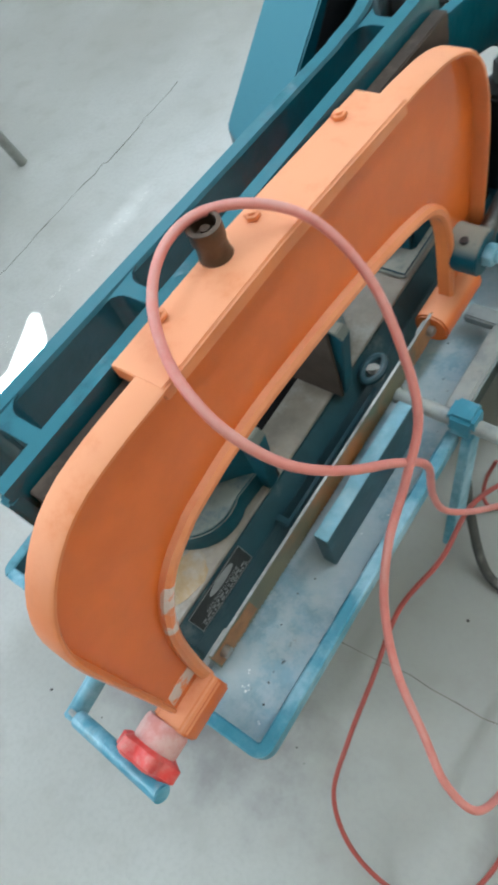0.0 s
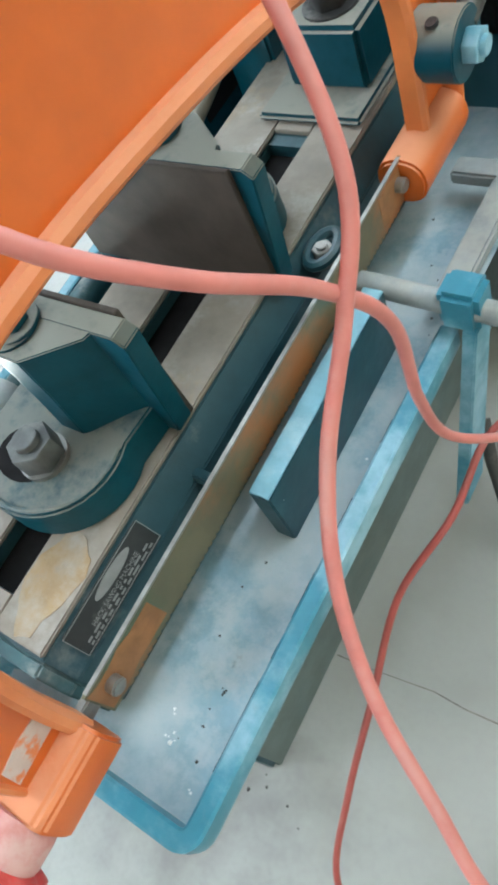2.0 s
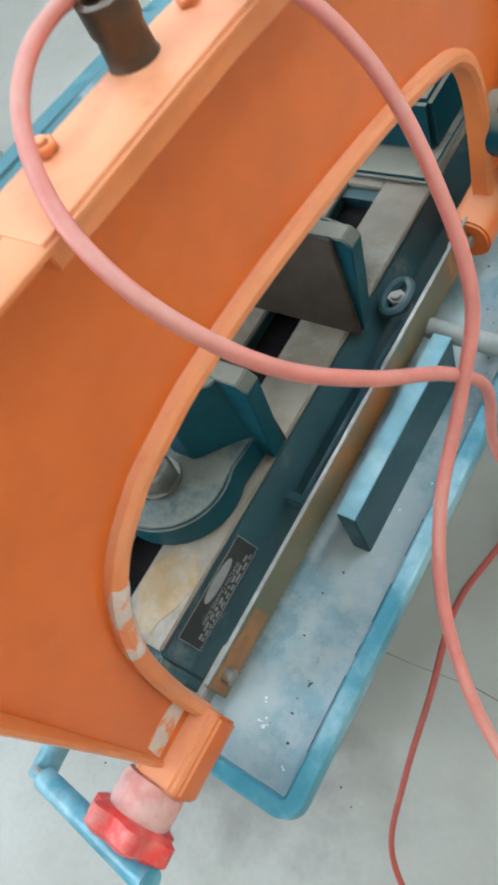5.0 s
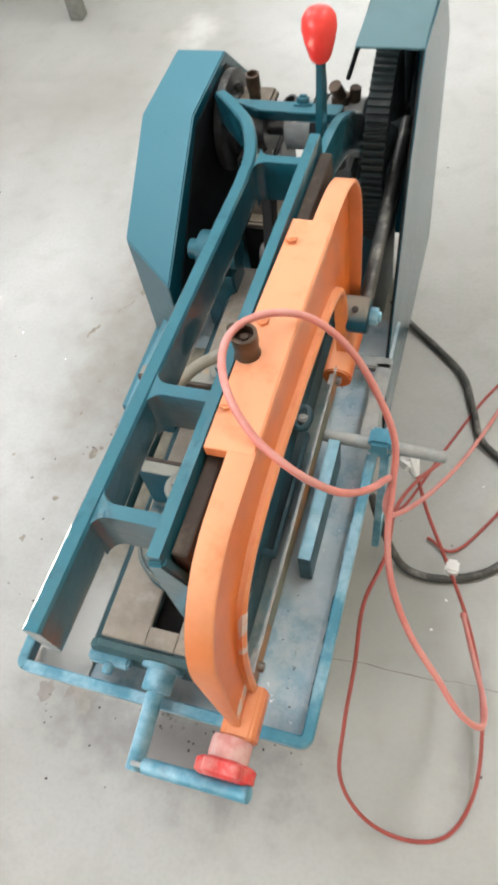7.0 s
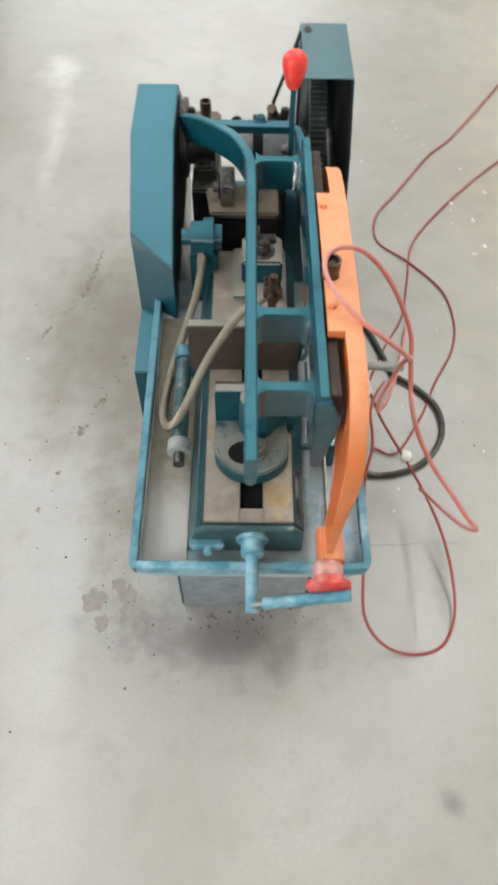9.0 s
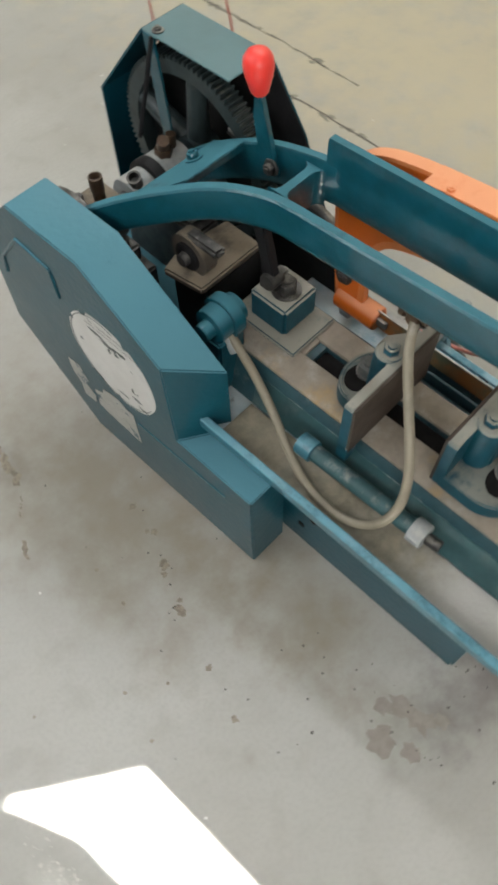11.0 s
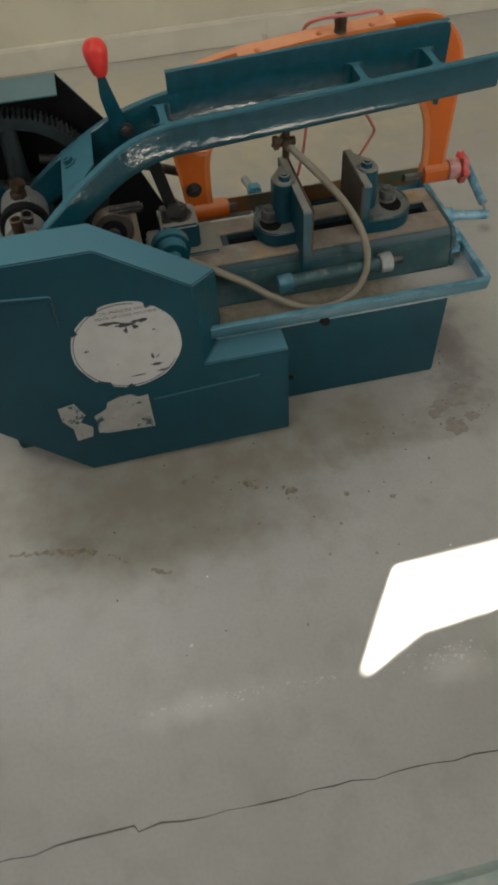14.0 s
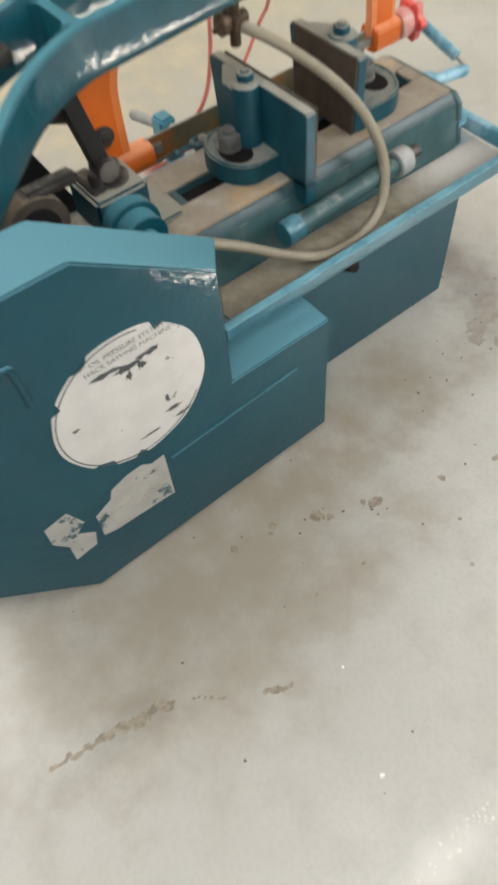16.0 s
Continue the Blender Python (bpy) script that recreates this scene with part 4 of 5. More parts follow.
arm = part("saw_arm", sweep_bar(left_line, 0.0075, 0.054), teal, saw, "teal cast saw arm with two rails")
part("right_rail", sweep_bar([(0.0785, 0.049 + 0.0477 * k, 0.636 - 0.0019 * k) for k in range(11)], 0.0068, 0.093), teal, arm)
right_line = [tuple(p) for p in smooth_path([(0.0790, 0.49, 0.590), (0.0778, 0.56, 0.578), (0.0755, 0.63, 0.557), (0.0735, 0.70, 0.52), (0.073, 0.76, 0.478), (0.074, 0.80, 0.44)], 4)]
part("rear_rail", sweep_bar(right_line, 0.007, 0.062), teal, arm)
def rib(y, half, r):
    """A cast rib between the rails, widened by hollow fillets of radius r where it meets them."""
    arc = [(r * (1 - math.sin(a)), r * (1 - math.cos(a))) for a in (radians(18 * k) for k in range(6))]
    side = [(0.0065 + u, y - half - v) for u, v in arc][::-1] + [(0.0718 - u, y - half - v) for u, v in arc]
    z = arm_top(y) - 0.001
    return prism([(x, w) for x, w in side] + [(x, 2 * y - w) for x, w in reversed(side)], "z", z - 0.052, z, 0.0006)


for y in (0.09, 0.212, 0.542):
    part("rib", rib(y, 0.006, 0.013), teal, arm)
part("end_plate", prism(((0.0719, 0.626), (0.0852, 0.630), (0.1000, 0.598), (0.0985, 0.572), (0.086, 0.497), (0.074, 0.493), (0.0719, 0.52)), "y", 0.0455, 0.0545, 0.002), teal, arm)
PLATE = ((-0.030, 0.664), (0.070, 0.660), (0.066, 0.716), (-0.098, 0.722))
cross = part("cross_plate", loft([[(x, y, 0.543 - 0.44 * (y - 0.66) - d) for x, y in PLATE] for d in (0.013, 0.0)], True, 0.0015), teal, arm)
part("bolt", hex_bolt((0.016, 0.703, 0.5245), (0, 0.4, 0.92), 0.015, 0.009), teal, cross)
part("guide_bar", prism(((0.058, 0.626), (0.515, 0.604), (0.515, 0.55), (0.058, 0.572)), "x", 0.0865, 0.0985, 0.001), rust, arm, "brown oily steel guide bar")

# lever
lever = part("lever", prism(((0.592, 0.53), (0.622, 0.53), (0.634, 0.60), (0.632, 0.638), (0.622, 0.638), (0.612, 0.60)), "x", 0.058, 0.066, 0.001), teal, saw)
part("lever_knob", lathe(((0.0085, -0.022), (0.0115, -0.018), (0.0165, 0.0), (0.0188, 0.012), (0.0178, 0.022), (0.013, 0.029), (0.006, 0.032)), (0.062, 0.627, 0.654), (0.0, 0.06, 1)),
     red_ball, lever, "red pear-shaped plastic knob")
part("pivot", hex_bolt((0.058, 0.602, 0.542), (-1, 0, 0), 0.014, 0.009), dark_steel, lever)

# the bow
def rounded(pts, steps=6):
    return [tuple(p)[:2] for p in smooth_path([(a, b, 0) for a, b in pts], steps)]


bow_outer = rounded([(-0.006, 0.335), (-0.006, 0.42), (-0.006, 0.50), (-0.005, 0.548), (0.002, 0.577), (0.014, 0.599), (0.030, 0.617), (0.050, 0.631), (0.072, 0.638), (0.10, 0.6395)]) \
    + rounded([(0.15, 0.637), (0.255, 0.6325), (0.38, 0.620)], 3) + rounded([(0.42, 0.6155), (0.464, 0.606), (0.50, 0.587), (0.522, 0.556), (0.530, 0.51), (0.527, 0.455), (0.520, 0.40), (0.512, 0.33)])
bow_inner = rounded([(0.039, 0.34), (0.042, 0.39), (0.049, 0.44), (0.063, 0.477), (0.083, 0.500), (0.112, 0.515)]) \
    + rounded([(0.152, 0.521), (0.21, 0.5205), (0.30, 0.511), (0.36, 0.501)], 3) + rounded([(0.40, 0.492), (0.433, 0.480), (0.452, 0.462), (0.461, 0.435), (0.463, 0.40), (0.462, 0.33)])


def resample(pts, n):
    d = [0.0]
    for a, b in zip(pts, pts[1:]):
        d.append(d[-1] + math.hypot(b[0] - a[0], b[1] - a[1]))
    out = []
    for k in range(n):
        s = d[-1] * k / (n - 1)
        i = max(j for j in range(len(d)) if d[j] <= s + 1e-9)
        i = min(i, len(pts) - 2)
        f = (s - d[i]) / max(1e-9, d[i + 1] - d[i])
        out.append((pts[i][0] + (pts[i + 1][0] - pts[i][0]) * f, pts[i][1] + (pts[i + 1][1] - pts[i][1]) * f))
    return out


def strip(line, x0, x1, thick, rise=0):
    """A flange of even thickness along a line of (y, z), on the side given by the sign of thick; it grows out over its first rise points."""
    full = x1
    loops = []
    n = len(line)
    for i, (y, z) in enumerate(line):
        a, b = line[max(i - 1, 0)], line[min(i + 1, n - 1)]
        d = math.hypot(b[0] - a[0], b[1] - a[1])
        ny, nz = -(b[1] - a[1]) / d * thick, (b[0] - a[0]) / d * thick
        c = 0.0025
        x1 = full if i >= rise else 0.1140 + (full - 0.1140) * (i / rise) ** 1.5
        loops.append([(x0, y, z), (x1 - c, y, z), (x1, y + ny * 0.3, z + nz * 0.3), (x1, y + ny * 0.7, z + nz * 0.7), (x1 - c, y + ny, z + nz), (x0, y + ny, z + nz)])
    return loft(loops)


BO, BI = resample(bow_outer, 90), resample(bow_inner, 90)
def inset(line, d):
    out = []
    for i, (y, z) in enumerate(line):
        a, b = line[max(i - 1, 0)], line[min(i + 1, len(line) - 1)]
        w = math.hypot(b[0] - a[0], b[1] - a[1])
        out.append((y - (b[1] - a[1]) / w * d, z + (b[0] - a[0]) / w * d))
    return out


def web(x0, x1):
    bm = bmesh.new()
    rows = []
    for x in (x0, x1):
        rows.append(([bm.verts.new((x, *p)) for p in inset(BO, -0.003)], [bm.verts.new((x, *p)) for p in inset(BI, 0.003)]))
    for k, (o, i) in enumerate(rows):
        for j in range(len(o) - 1):
            bm.faces.new((o[j], o[j + 1], i[j + 1], i[j]))
    (o0, i0), (o1, i1) = rows
    for a, b in ((o0, o1), (i0, i1)):
        for j in range(len(a) - 1):
            bm.faces.new((a[j], a[j + 1], b[j + 1], b[j]))
    for j in (0, -1):
        bm.faces.new((o0[j], i0[j], i1[j], o1[j]))
    bmesh.ops.recalc_face_normals(bm, faces=bm.faces)
    return bm


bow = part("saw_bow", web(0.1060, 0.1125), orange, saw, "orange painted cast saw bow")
part("outer_flange", strip(BO, 0.1056, 0.1265, -0.0055, 16), orange_edge, bow, "paler dusty orange edge with light put into the paint")
part("inner_flange", strip(BI, 0.1058, 0.1205, 0.0105), orange_edge, bow, "paler dusty orange edge with light put into the paint")
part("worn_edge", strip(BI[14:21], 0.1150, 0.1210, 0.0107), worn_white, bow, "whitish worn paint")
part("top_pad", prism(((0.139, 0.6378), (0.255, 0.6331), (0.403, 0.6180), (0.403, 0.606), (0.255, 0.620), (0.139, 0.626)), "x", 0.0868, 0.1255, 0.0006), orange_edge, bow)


def round_bar(x, z, r, y0, y1, flat=0.6):
    pts = []
    for k in range(20):
        a = 2 * math.pi * k / 20
        c, d = math.cos(a), math.sin(a)
        q = max(abs(c), abs(d)) ** flat
        pts.append((x + r * c / q, z + r * d / q))
    return prism(pts, "y", y0, y1, 0.002)


part("front_lug", round_bar(0.1125, 0.335, 0.0185, -0.015, 0.037, 0.75), orange, bow)
part("worn_patch", prism(((0.0, 0.361), (0.033, 0.363), (0.032, 0.380), (0.018, 0.381), (0.003, 0.378)), "x", 0.1124, 0.1131, 0), worn_white, bow)
part("rear_lug", round_bar(0.1125, 0.331, 0.0185, 0.432, 0.508, 0.15), orange, bow)
def pad_top(y):
    return 0.6335 + (0.255 - y) * (0.043 if y < 0.255 else 0.1034)


for y, x in ((0.178, 0.093), (0.266, 0.0975), (0.371, 0.094)):
    part("bolt", hex_bolt((x, y, pad_top(y)), (0, 0, 1), 0.0095, 0.0035, False), orange_edge, bow)
cup = part("grease_cup", lathe(((0.0115, 0), (0.0102, 0.002), (0.0096, 0.013), (0.0106, 0.015), (0.0108, 0.026), (0.0080, 0.0265), (0.0074, 0.018), (0.003, 0.017), (0.003, 0.023), (0.001, 0.023)), (0.0945, 0.231, 0.633)), brass, bow, "brown brass grease cup")
part("leg_nut", hex_bolt((0.1, 0.497, 0.386), (-1, 0, 0), 0.017, 0.006), dark_steel, bow)

# blade
def blade_mesh():
    bm = bmesh.new()
    y0, y1, z0, z1 = 0.046, 0.438, 0.3165, 0.3495
    n = 80
    top = [(y0, z1)] + [(y1, z1)]
    low = []
    for k in range(n + 1):
        y = y0 + (y1 - y0) * k / n
        low.append((y, z0))
        if k < n and 0.06 < y < 0.42:
            low.append((y + (y1 - y0) / n * 0.75, z0 - 0.0028))
    outline = low + [(y1, z1), (y0, z1)]
    a = [bm.verts.new((0.1105, y, z)) for y, z in outline]
    b = [bm.verts.new((0.1125, y, z)) for y, z in outline]
    bm.faces.new(a)
    bm.faces.new(b)
    for i in range(len(a)):
        j = (i + 1) % len(a)
        bm.faces.new((a[i], a[j], b[j], b[i]))
    bmesh.ops.recalc_face_normals(bm, faces=bm.faces)
    return bm


blade = part("saw_blade", blade_mesh(), blade_steel, saw, "worn steel hacksaw blade with brown and green patches")
part("back_edge", box(0.1102, 0.1128, 0.048, 0.436, 0.3485, 0.3502, 0), steel, blade, "bright steel back edge")
rnd = random.Random(41)
for y0, y1 in ((0.0475, 0.105), (0.40, 0.436)):
    low = [(y0 + (y1 - y0) * k / 6, 0.3185 + rnd.uniform(0, 0.003)) for k in range(7)]
    high = [(y0 + (y1 - y0) * k / 6 + rnd.uniform(-0.003, 0.001), 0.3475 - rnd.uniform(0, 0.004)) for k in range(6, -1, -1)]
    part("rust_patch", prism(low + high, "x", 0.1124, 0.1127, 0), blade_rust, blade, "orange rust")
for y in (0.059, 0.427):
    part("pin", cyl((0.1085, y, 0.3345), (0.119, y, 0.3345), 0.0055, 14), steel, blade)
for y0, y1 in ((0.02, 0.075), (0.415, 0.45)):
    part("blade_shank", box(0.104, 0.11, y0, y1, 0.327, 0.341, 0.001), steel, blade)

# tension knob
def star(origin, way, r, thick, lobes=6):
    bm = bmesh.new()
    turn = Vector(way).to_track_quat("Z", "Y").to_matrix()
    n = 60
    prof = [(0.82, 0.0), (1.0, 0.18), (1.0, 0.82), (0.82, 1.0)]
    rings = []
    for s, h in prof:
        ring = []
        for k in range(n):
            a = 2 * math.pi * k / n
            rr = r * s * (0.90 + 0.12 * math.cos(lobes * a))
            ring.append(bm.verts.new(Vector(origin) + turn @ Vector((rr * math.cos(a), rr * math.sin(a), h * thick))))
        rings.append(ring)
    for a, b in zip(rings, rings[1:]):
        for i in range(n):
            j = (i + 1) % n
            bm.faces.new((a[i], a[j], b[j], b[i]))
    bm.faces.new(rings[0])
    bm.faces.new(rings[-1])
    bmesh.ops.recalc_face_normals(bm, faces=bm.faces)
    return bm


knob = part("tension_knob", star((0.108, -0.036, 0.337), (0, -1, 0), 0.03, 0.017), red_knob, saw, "worn red star-shaped tension knob")
part("hub", lathe(((0.019, 0), (0.0205, 0.004), (0.0205, 0.018), (0.0185, 0.025)), (0.108, -0.0145, 0.337), (0, -1, 0)), faded_red, knob, "faded pinkish hub")

# drive side: connecting rod, gear and its guard
collar = part("crank_collar", cyl((0.107, 0.486, 0.396), (0.144, 0.486, 0.396), 0.0225), teal_dusty, saw, "teal collar with a set screw")
part("set_screw", cyl((0.128, 0.476, 0.4155), (0.128, 0.475, 0.4185), 0.0045, 12), dark_steel, collar)
part("rod_nut", hex_bolt((0.144, 0.486, 0.396), (1, 0, 0), 0.02, 0.01, False), rim_paint, collar)
part("connecting_rod", tube(((0.136, 0.5, 0.40), (0.138, 0.6, 0.435), (0.141, 0.76, 0.47)), 0.0088, 12, 4), dark_steel, saw, "dull dark connecting rod")

GC = (0.80, 0.425)
def gear(x0, x1, r, teeth):
    outline = []
    for k in range(teeth):
        for f, rr in ((0.0, r - 0.006), (0.22, r - 0.006), (0.36, r), (0.64, r), (0.78, r - 0.006)):
            a = 2 * math.pi * (k + f) / teeth
            outline.append((math.cos(a) * rr, math.sin(a) * rr))
    n = len(outline)
    bm = bmesh.new()
    inner = [(math.cos(2 * math.pi * k / n) * (r - 0.026), math.sin(2 * math.pi * k / n) * (r - 0.026)) for k in range(n)]
    rings = [[bm.verts.new((x, GC[0] + p[0], GC[1] + p[1])) for p in ring] for x, ring in ((x0, inner), (x0, outline), (x1, outline), (x1, inner))]
    for i in range(4):
        a, b = rings[i], rings[(i + 1) % 4]
        for k in range(n):
            j = (k + 1) % n
            bm.faces.new((a[k], a[j], b[j], b[k]))
    bmesh.ops.recalc_face_normals(bm, faces=bm.faces)
    return bm


wheel = part("gear_wheel", gear(0.098, 0.126, 0.150, 104), gear_paint, saw, "dark oily spur gear wheel")
part("hub", cyl((0.09, *GC), (0.134, *GC), 0.032), gear_paint, wheel)
for k in range(5):
    a = radians(20 + 72 * k)
    p0 = (0.112, GC[0] + 0.025 * math.cos(a), GC[1] + 0.025 * math.sin(a))
    p1 = (0.112, GC[0] + 0.128 * math.cos(a), GC[1] + 0.128 * math.sin(a))
    part("spoke", cyl(p0, p1, 0.019, 12, 0.014), gear_paint, wheel)
part("shaft", cyl((-0.16, *GC), (0.095, *GC), 0.0165), dark_steel, wheel)

guard = part("gear_guard", prism(((0.515, 0.24), (0.52, 0.06), (0.985, 0.06), (0.985, 0.46), (0.865, 0.592), (0.70, 0.60), (0.635, 0.513)), "x", 0.159, 0.1615, 0), black_paint, saw,
             "teal sheet steel gear guard, black inside")
part("top_sheet", box(0.083, 0.162, 0.700, 0.866, 0.6005, 0.603, 0.0008), guard_paint, guard, "grey-teal top sheet with its sky reflection painted in")
part("stay_rod", cyl((0.084, 0.846, 0.600), (0.041, 0.850, 0.465), 0.0035, 10), black_paint, guard, "thin black stay rod")
part("rear_sheet", prism(((0.866, 0.603), (0.99, 0.46), (0.99, 0.06), (0.987, 0.06), (0.987, 0.459), (0.864, 0.600)), "x", 0.083, 0.162, 0), teal_plain, guard)
part("outer_skin", prism(((0.514, 0.24), (0.519, 0.06), (0.986, 0.06), (0.986, 0.46), (0.866, 0.593), (0.70, 0.601), (0.634, 0.513)), "x", 0.1618, 0.1635, 0), teal_plain, guard)
part("strut", prism(((0.842, 0.6), (0.864, 0.6), (0.846, 0.43), (0.824, 0.43)), "x", 0.083, 0.087, 0.0008), teal, guard)
part("bolt", hex_bolt((0.095, 0.845, 0.603), (0, 0, 1), 0.01, 0.005), dark_steel, guard)

# belt guard
OUT = [(0.551, 0.415), (0.689, 0.509), (0.836, 0.509), (0.945, 0.40), (0.955, 0.19), (0.79, 0.006), (0.39, 0.015), (0.393, 0.238), (0.546, 0.238)]
INN = [(0.502, 0.382), (0.691, 0.509), (0.837, 0.509), (0.945, 0.40), (0.955, 0.19), (0.79, 0.006), (0.39, 0.015), (0.393, 0.238), (0.500, 0.238)]
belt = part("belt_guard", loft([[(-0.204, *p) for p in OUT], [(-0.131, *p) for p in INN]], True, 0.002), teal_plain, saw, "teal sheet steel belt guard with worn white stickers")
# black sheet that paints the shade on the guard's inner side
part("inner_shade_sheet", prism(((0.52, 0.34), (0.69, 0.495), (0.83, 0.495), (0.93, 0.39), (0.93, 0.29), (0.52, 0.29)), "x", -0.1308, -0.1295, 0), black_paint, belt)
part("crease", prism(((0.447, 0.188), (0.645, 0.176), (0.645, 0.173), (0.447, 0.184)), "x", -0.2056, -0.2035, 0.0006), teal_edge, belt, "pale raised crease")
EMBOSS = ((0.915, 0.330), (0.903, 0.372), (0.838, 0.448), (0.768, 0.440), (0.766, 0.385))
part("emboss", merged(*[cyl((-0.2042, *p), (-0.2042, *q), 0.0030, 10, bev=0) for p, q in zip(EMBOSS, EMBOSS[1:])]), teal_plain, belt, "pressed crease")


def torn_oval(yc, zc, ry, rz, seed):
    rnd = random.Random(seed)
    pts = []
    for k in range(72):
        a = 2 * math.pi * k / 72
        w = 1.0 + 0.006 * math.sin(9 * a + seed)
        if k in (12, 13, 60, 61, 62, 55) or rnd.random() < 0.05:
            w -= rnd.uniform(0.05, 0.1)
        pts.append((yc + ry * w * math.cos(a), zc + rz * w * math.sin(a)))
    return pts


part("oval_sticker", prism(torn_oval(0.671, 0.313, 0.0915, 0.0960, 3), "x", -0.2050, -0.2042, 0), sticker, belt, "torn white oval sticker with worn lettering")
for text, zc, size in (("OIL PRESSURE SYSTEM", 0.391, 0.0086), ("HACK SAWING MACHINE", 0.381, 0.0086)):
    lettering(text, size, sticker_ink, belt, Matrix.Translation((-0.2053, 0.661, zc)) @ Matrix(((0, 0, -1, 0), (-1, 0, 0, 0), (0, 1, 0, 0), (0, 0, 0, 1))))
rnd = random.Random(27)
for yc, zc, ry, rz in ((0.690, 0.369, 0.017, 0.0045), (0.668, 0.3615, 0.016, 0.0055), (0.643, 0.366, 0.016, 0.0045), (0.652, 0.354, 0.006, 0.006), (0.667, 0.349, 0.004, 0.006), (0.632, 0.282, 0.003, 0.007), (0.628, 0.262, 0.010, 0.003), (0.616, 0.246, 0.012, 0.0028), (0.66, 0.243, 0.016, 0.0016), (0.738, 0.318, 0.004, 0.0025)):
    scrap = [(yc + ry * rnd.uniform(0.45, 1.25) * math.cos(a), zc + rz * rnd.uniform(0.35, 1.35) * math.sin(a)) for a in (2 * math.pi * k / 14 for k in range(14))]
    part("torn_patch", prism(scrap, "x", -0.2054, -0.2049, 0), sticker_ink, belt, "dark torn scrap of the sticker")
RING = [(0.671 + 0.0915 * r * math.cos(a), 0.313 + 0.096 * r * math.sin(a)) for r, order in ((0.965, range(72)), (0.95, range(71, -1, -1))) for a in (radians(-150 + 3.6 * k) for k in order)]
part("border", prism(RING, "x", -0.2054, -0.2049, 0), sticker_ink, belt, "thin dark border line")
part("torn_sticker", prism(((0.757, 0.158), (0.757, 0.112), (0.74, 0.106), (0.70, 0.104), (0.653, 0.101), (0.654, 0.190), (0.672, 0.188), (0.684, 0.198), (0.705, 0.197), (0.728, 0.188), (0.733, 0.172)), "x", -0.2052, -0.2044, 0), flaked_sticker, belt, "flaked torn white sticker")
part("torn_sticker", prism(((0.815, 0.195), (0.785, 0.2), (0.772, 0.165), (0.785, 0.15), (0.765, 0.13), (0.77, 0.105), (0.80, 0.10), (0.80, 0.135), (0.815, 0.16)), "x", -0.2052, -0.2044, 0), flaked_sticker, belt, "flaked torn white sticker")

# bearings on the shaft
block = part("pillow_block", merged(cyl((-0.105, *GC), (-0.065, *GC), 0.036), box(-0.105, -0.065, GC[0] - 0.055, GC[0] + 0.055, 0.37, 0.40, 0.004)), dark_steel, saw, "oily grey shaft bearing")
part("cap_bolt", hex_bolt((-0.085, GC[0] - 0.042, 0.40), (0, 0, 1), 0.013, 0.01), dark_steel, block)
part("cap_bolt", hex_bolt((-0.108, GC[0] + 0.01, 0.462), (0, 0, 1), 0.013, 0.016), dark_steel, block)
part("bearing_cap", box(-0.115, -0.055, GC[0] - 0.03, GC[0] + 0.03, 0.447, 0.464, 0.005), oily_iron, block)
part("oil_cup", lathe(((0.0085, 0), (0.0085, 0.014), (0.0098, 0.016), (0.0100, 0.038), (0.0075, 0.0385), (0.007, 0.030), (0.002, 0.029)), (-0.0815, GC[0] - 0.002, 0.463)), brass, block, "brown brass oil cup")
hub = part("shaft_hub", merged(cyl((0.022, *GC), (0.075, *GC), 0.040), box(0.03, 0.066, GC[0] - 0.06, GC[0] + 0.06, 0.37, 0.402, 0.004)), grey_paint, saw, "dusty grey shaft bearing hub")
part("ring", cyl((0.004, *GC), (0.0225, *GC), 0.042), black_paint, hub, "black ring")
part("nose", cyl((-0.035, *GC), (0.0045, *GC), 0.034), grey_paint, hub)
part("oil_tube", lathe(((0.010, 0), (0.0105, 0.018), (0.0075, 0.018), (0.007, 0.006)), (-0.022, GC[0] - 0.01, GC[1] + 0.03), (-0.3, -0.2, 1)), dark_steel, hub)
part("oil_fitting", merged(cyl((0.042, GC[0], 0.460), (0.042, GC[0], 0.474), 0.014, 6), cyl((0.042, GC[0], 0.472), (0.036, GC[0] - 0.010, 0.494), 0.009), cyl((0.06, GC[0] + 0.004, 0.462), (0.062, GC[0] + 0.004, 0.484), 0.008)), brass, hub, "brown brass oil fitting")
part("cap_bolt", hex_bolt((0.048, GC[0] - 0.052, 0.402), (0, 0, 1), 0.013, 0.01), dark_steel, hub)
part("bearing_stand", merged(box(-0.11, -0.06, 0.72, 0.90, 0.236, 0.37, 0.004), box(0.02, 0.068, 0.72, 0.90, 0.236, 0.37, 0.004)), dark_steel, saw)
part("pulley", merged(cyl((-0.128, *GC), (-0.116, *GC), 0.07), cyl((-0.116, *GC), (-0.104, *GC), 0.045)), dark_steel, saw, "dark pulley on the shaft")

# blocks between bed and shaft
gearbox = part("lift_block", box(-0.058, 0.055, 0.615, 0.69, 0.258, 0.395, 0.004), black_paint, saw, "black oily lift block with a dusty lip")
part("block_top", prism(((-0.07, 0.612), (0.05, 0.612), (0.05, 0.682), (-0.03, 0.695), (-0.08, 0.68)), "z", 0.395, 0.408, 0.003), oily_iron, gearbox)
part("pivot_disc", cyl((-0.052, 0.655, 0.43), (-0.028, 0.655, 0.43), 0.034), oily_iron, gearbox, "oily round pivot disc")
part("pivot_ring", cyl((-0.056, 0.655, 0.43), (-0.051, 0.655, 0.43), 0.022), black_paint, gearbox)
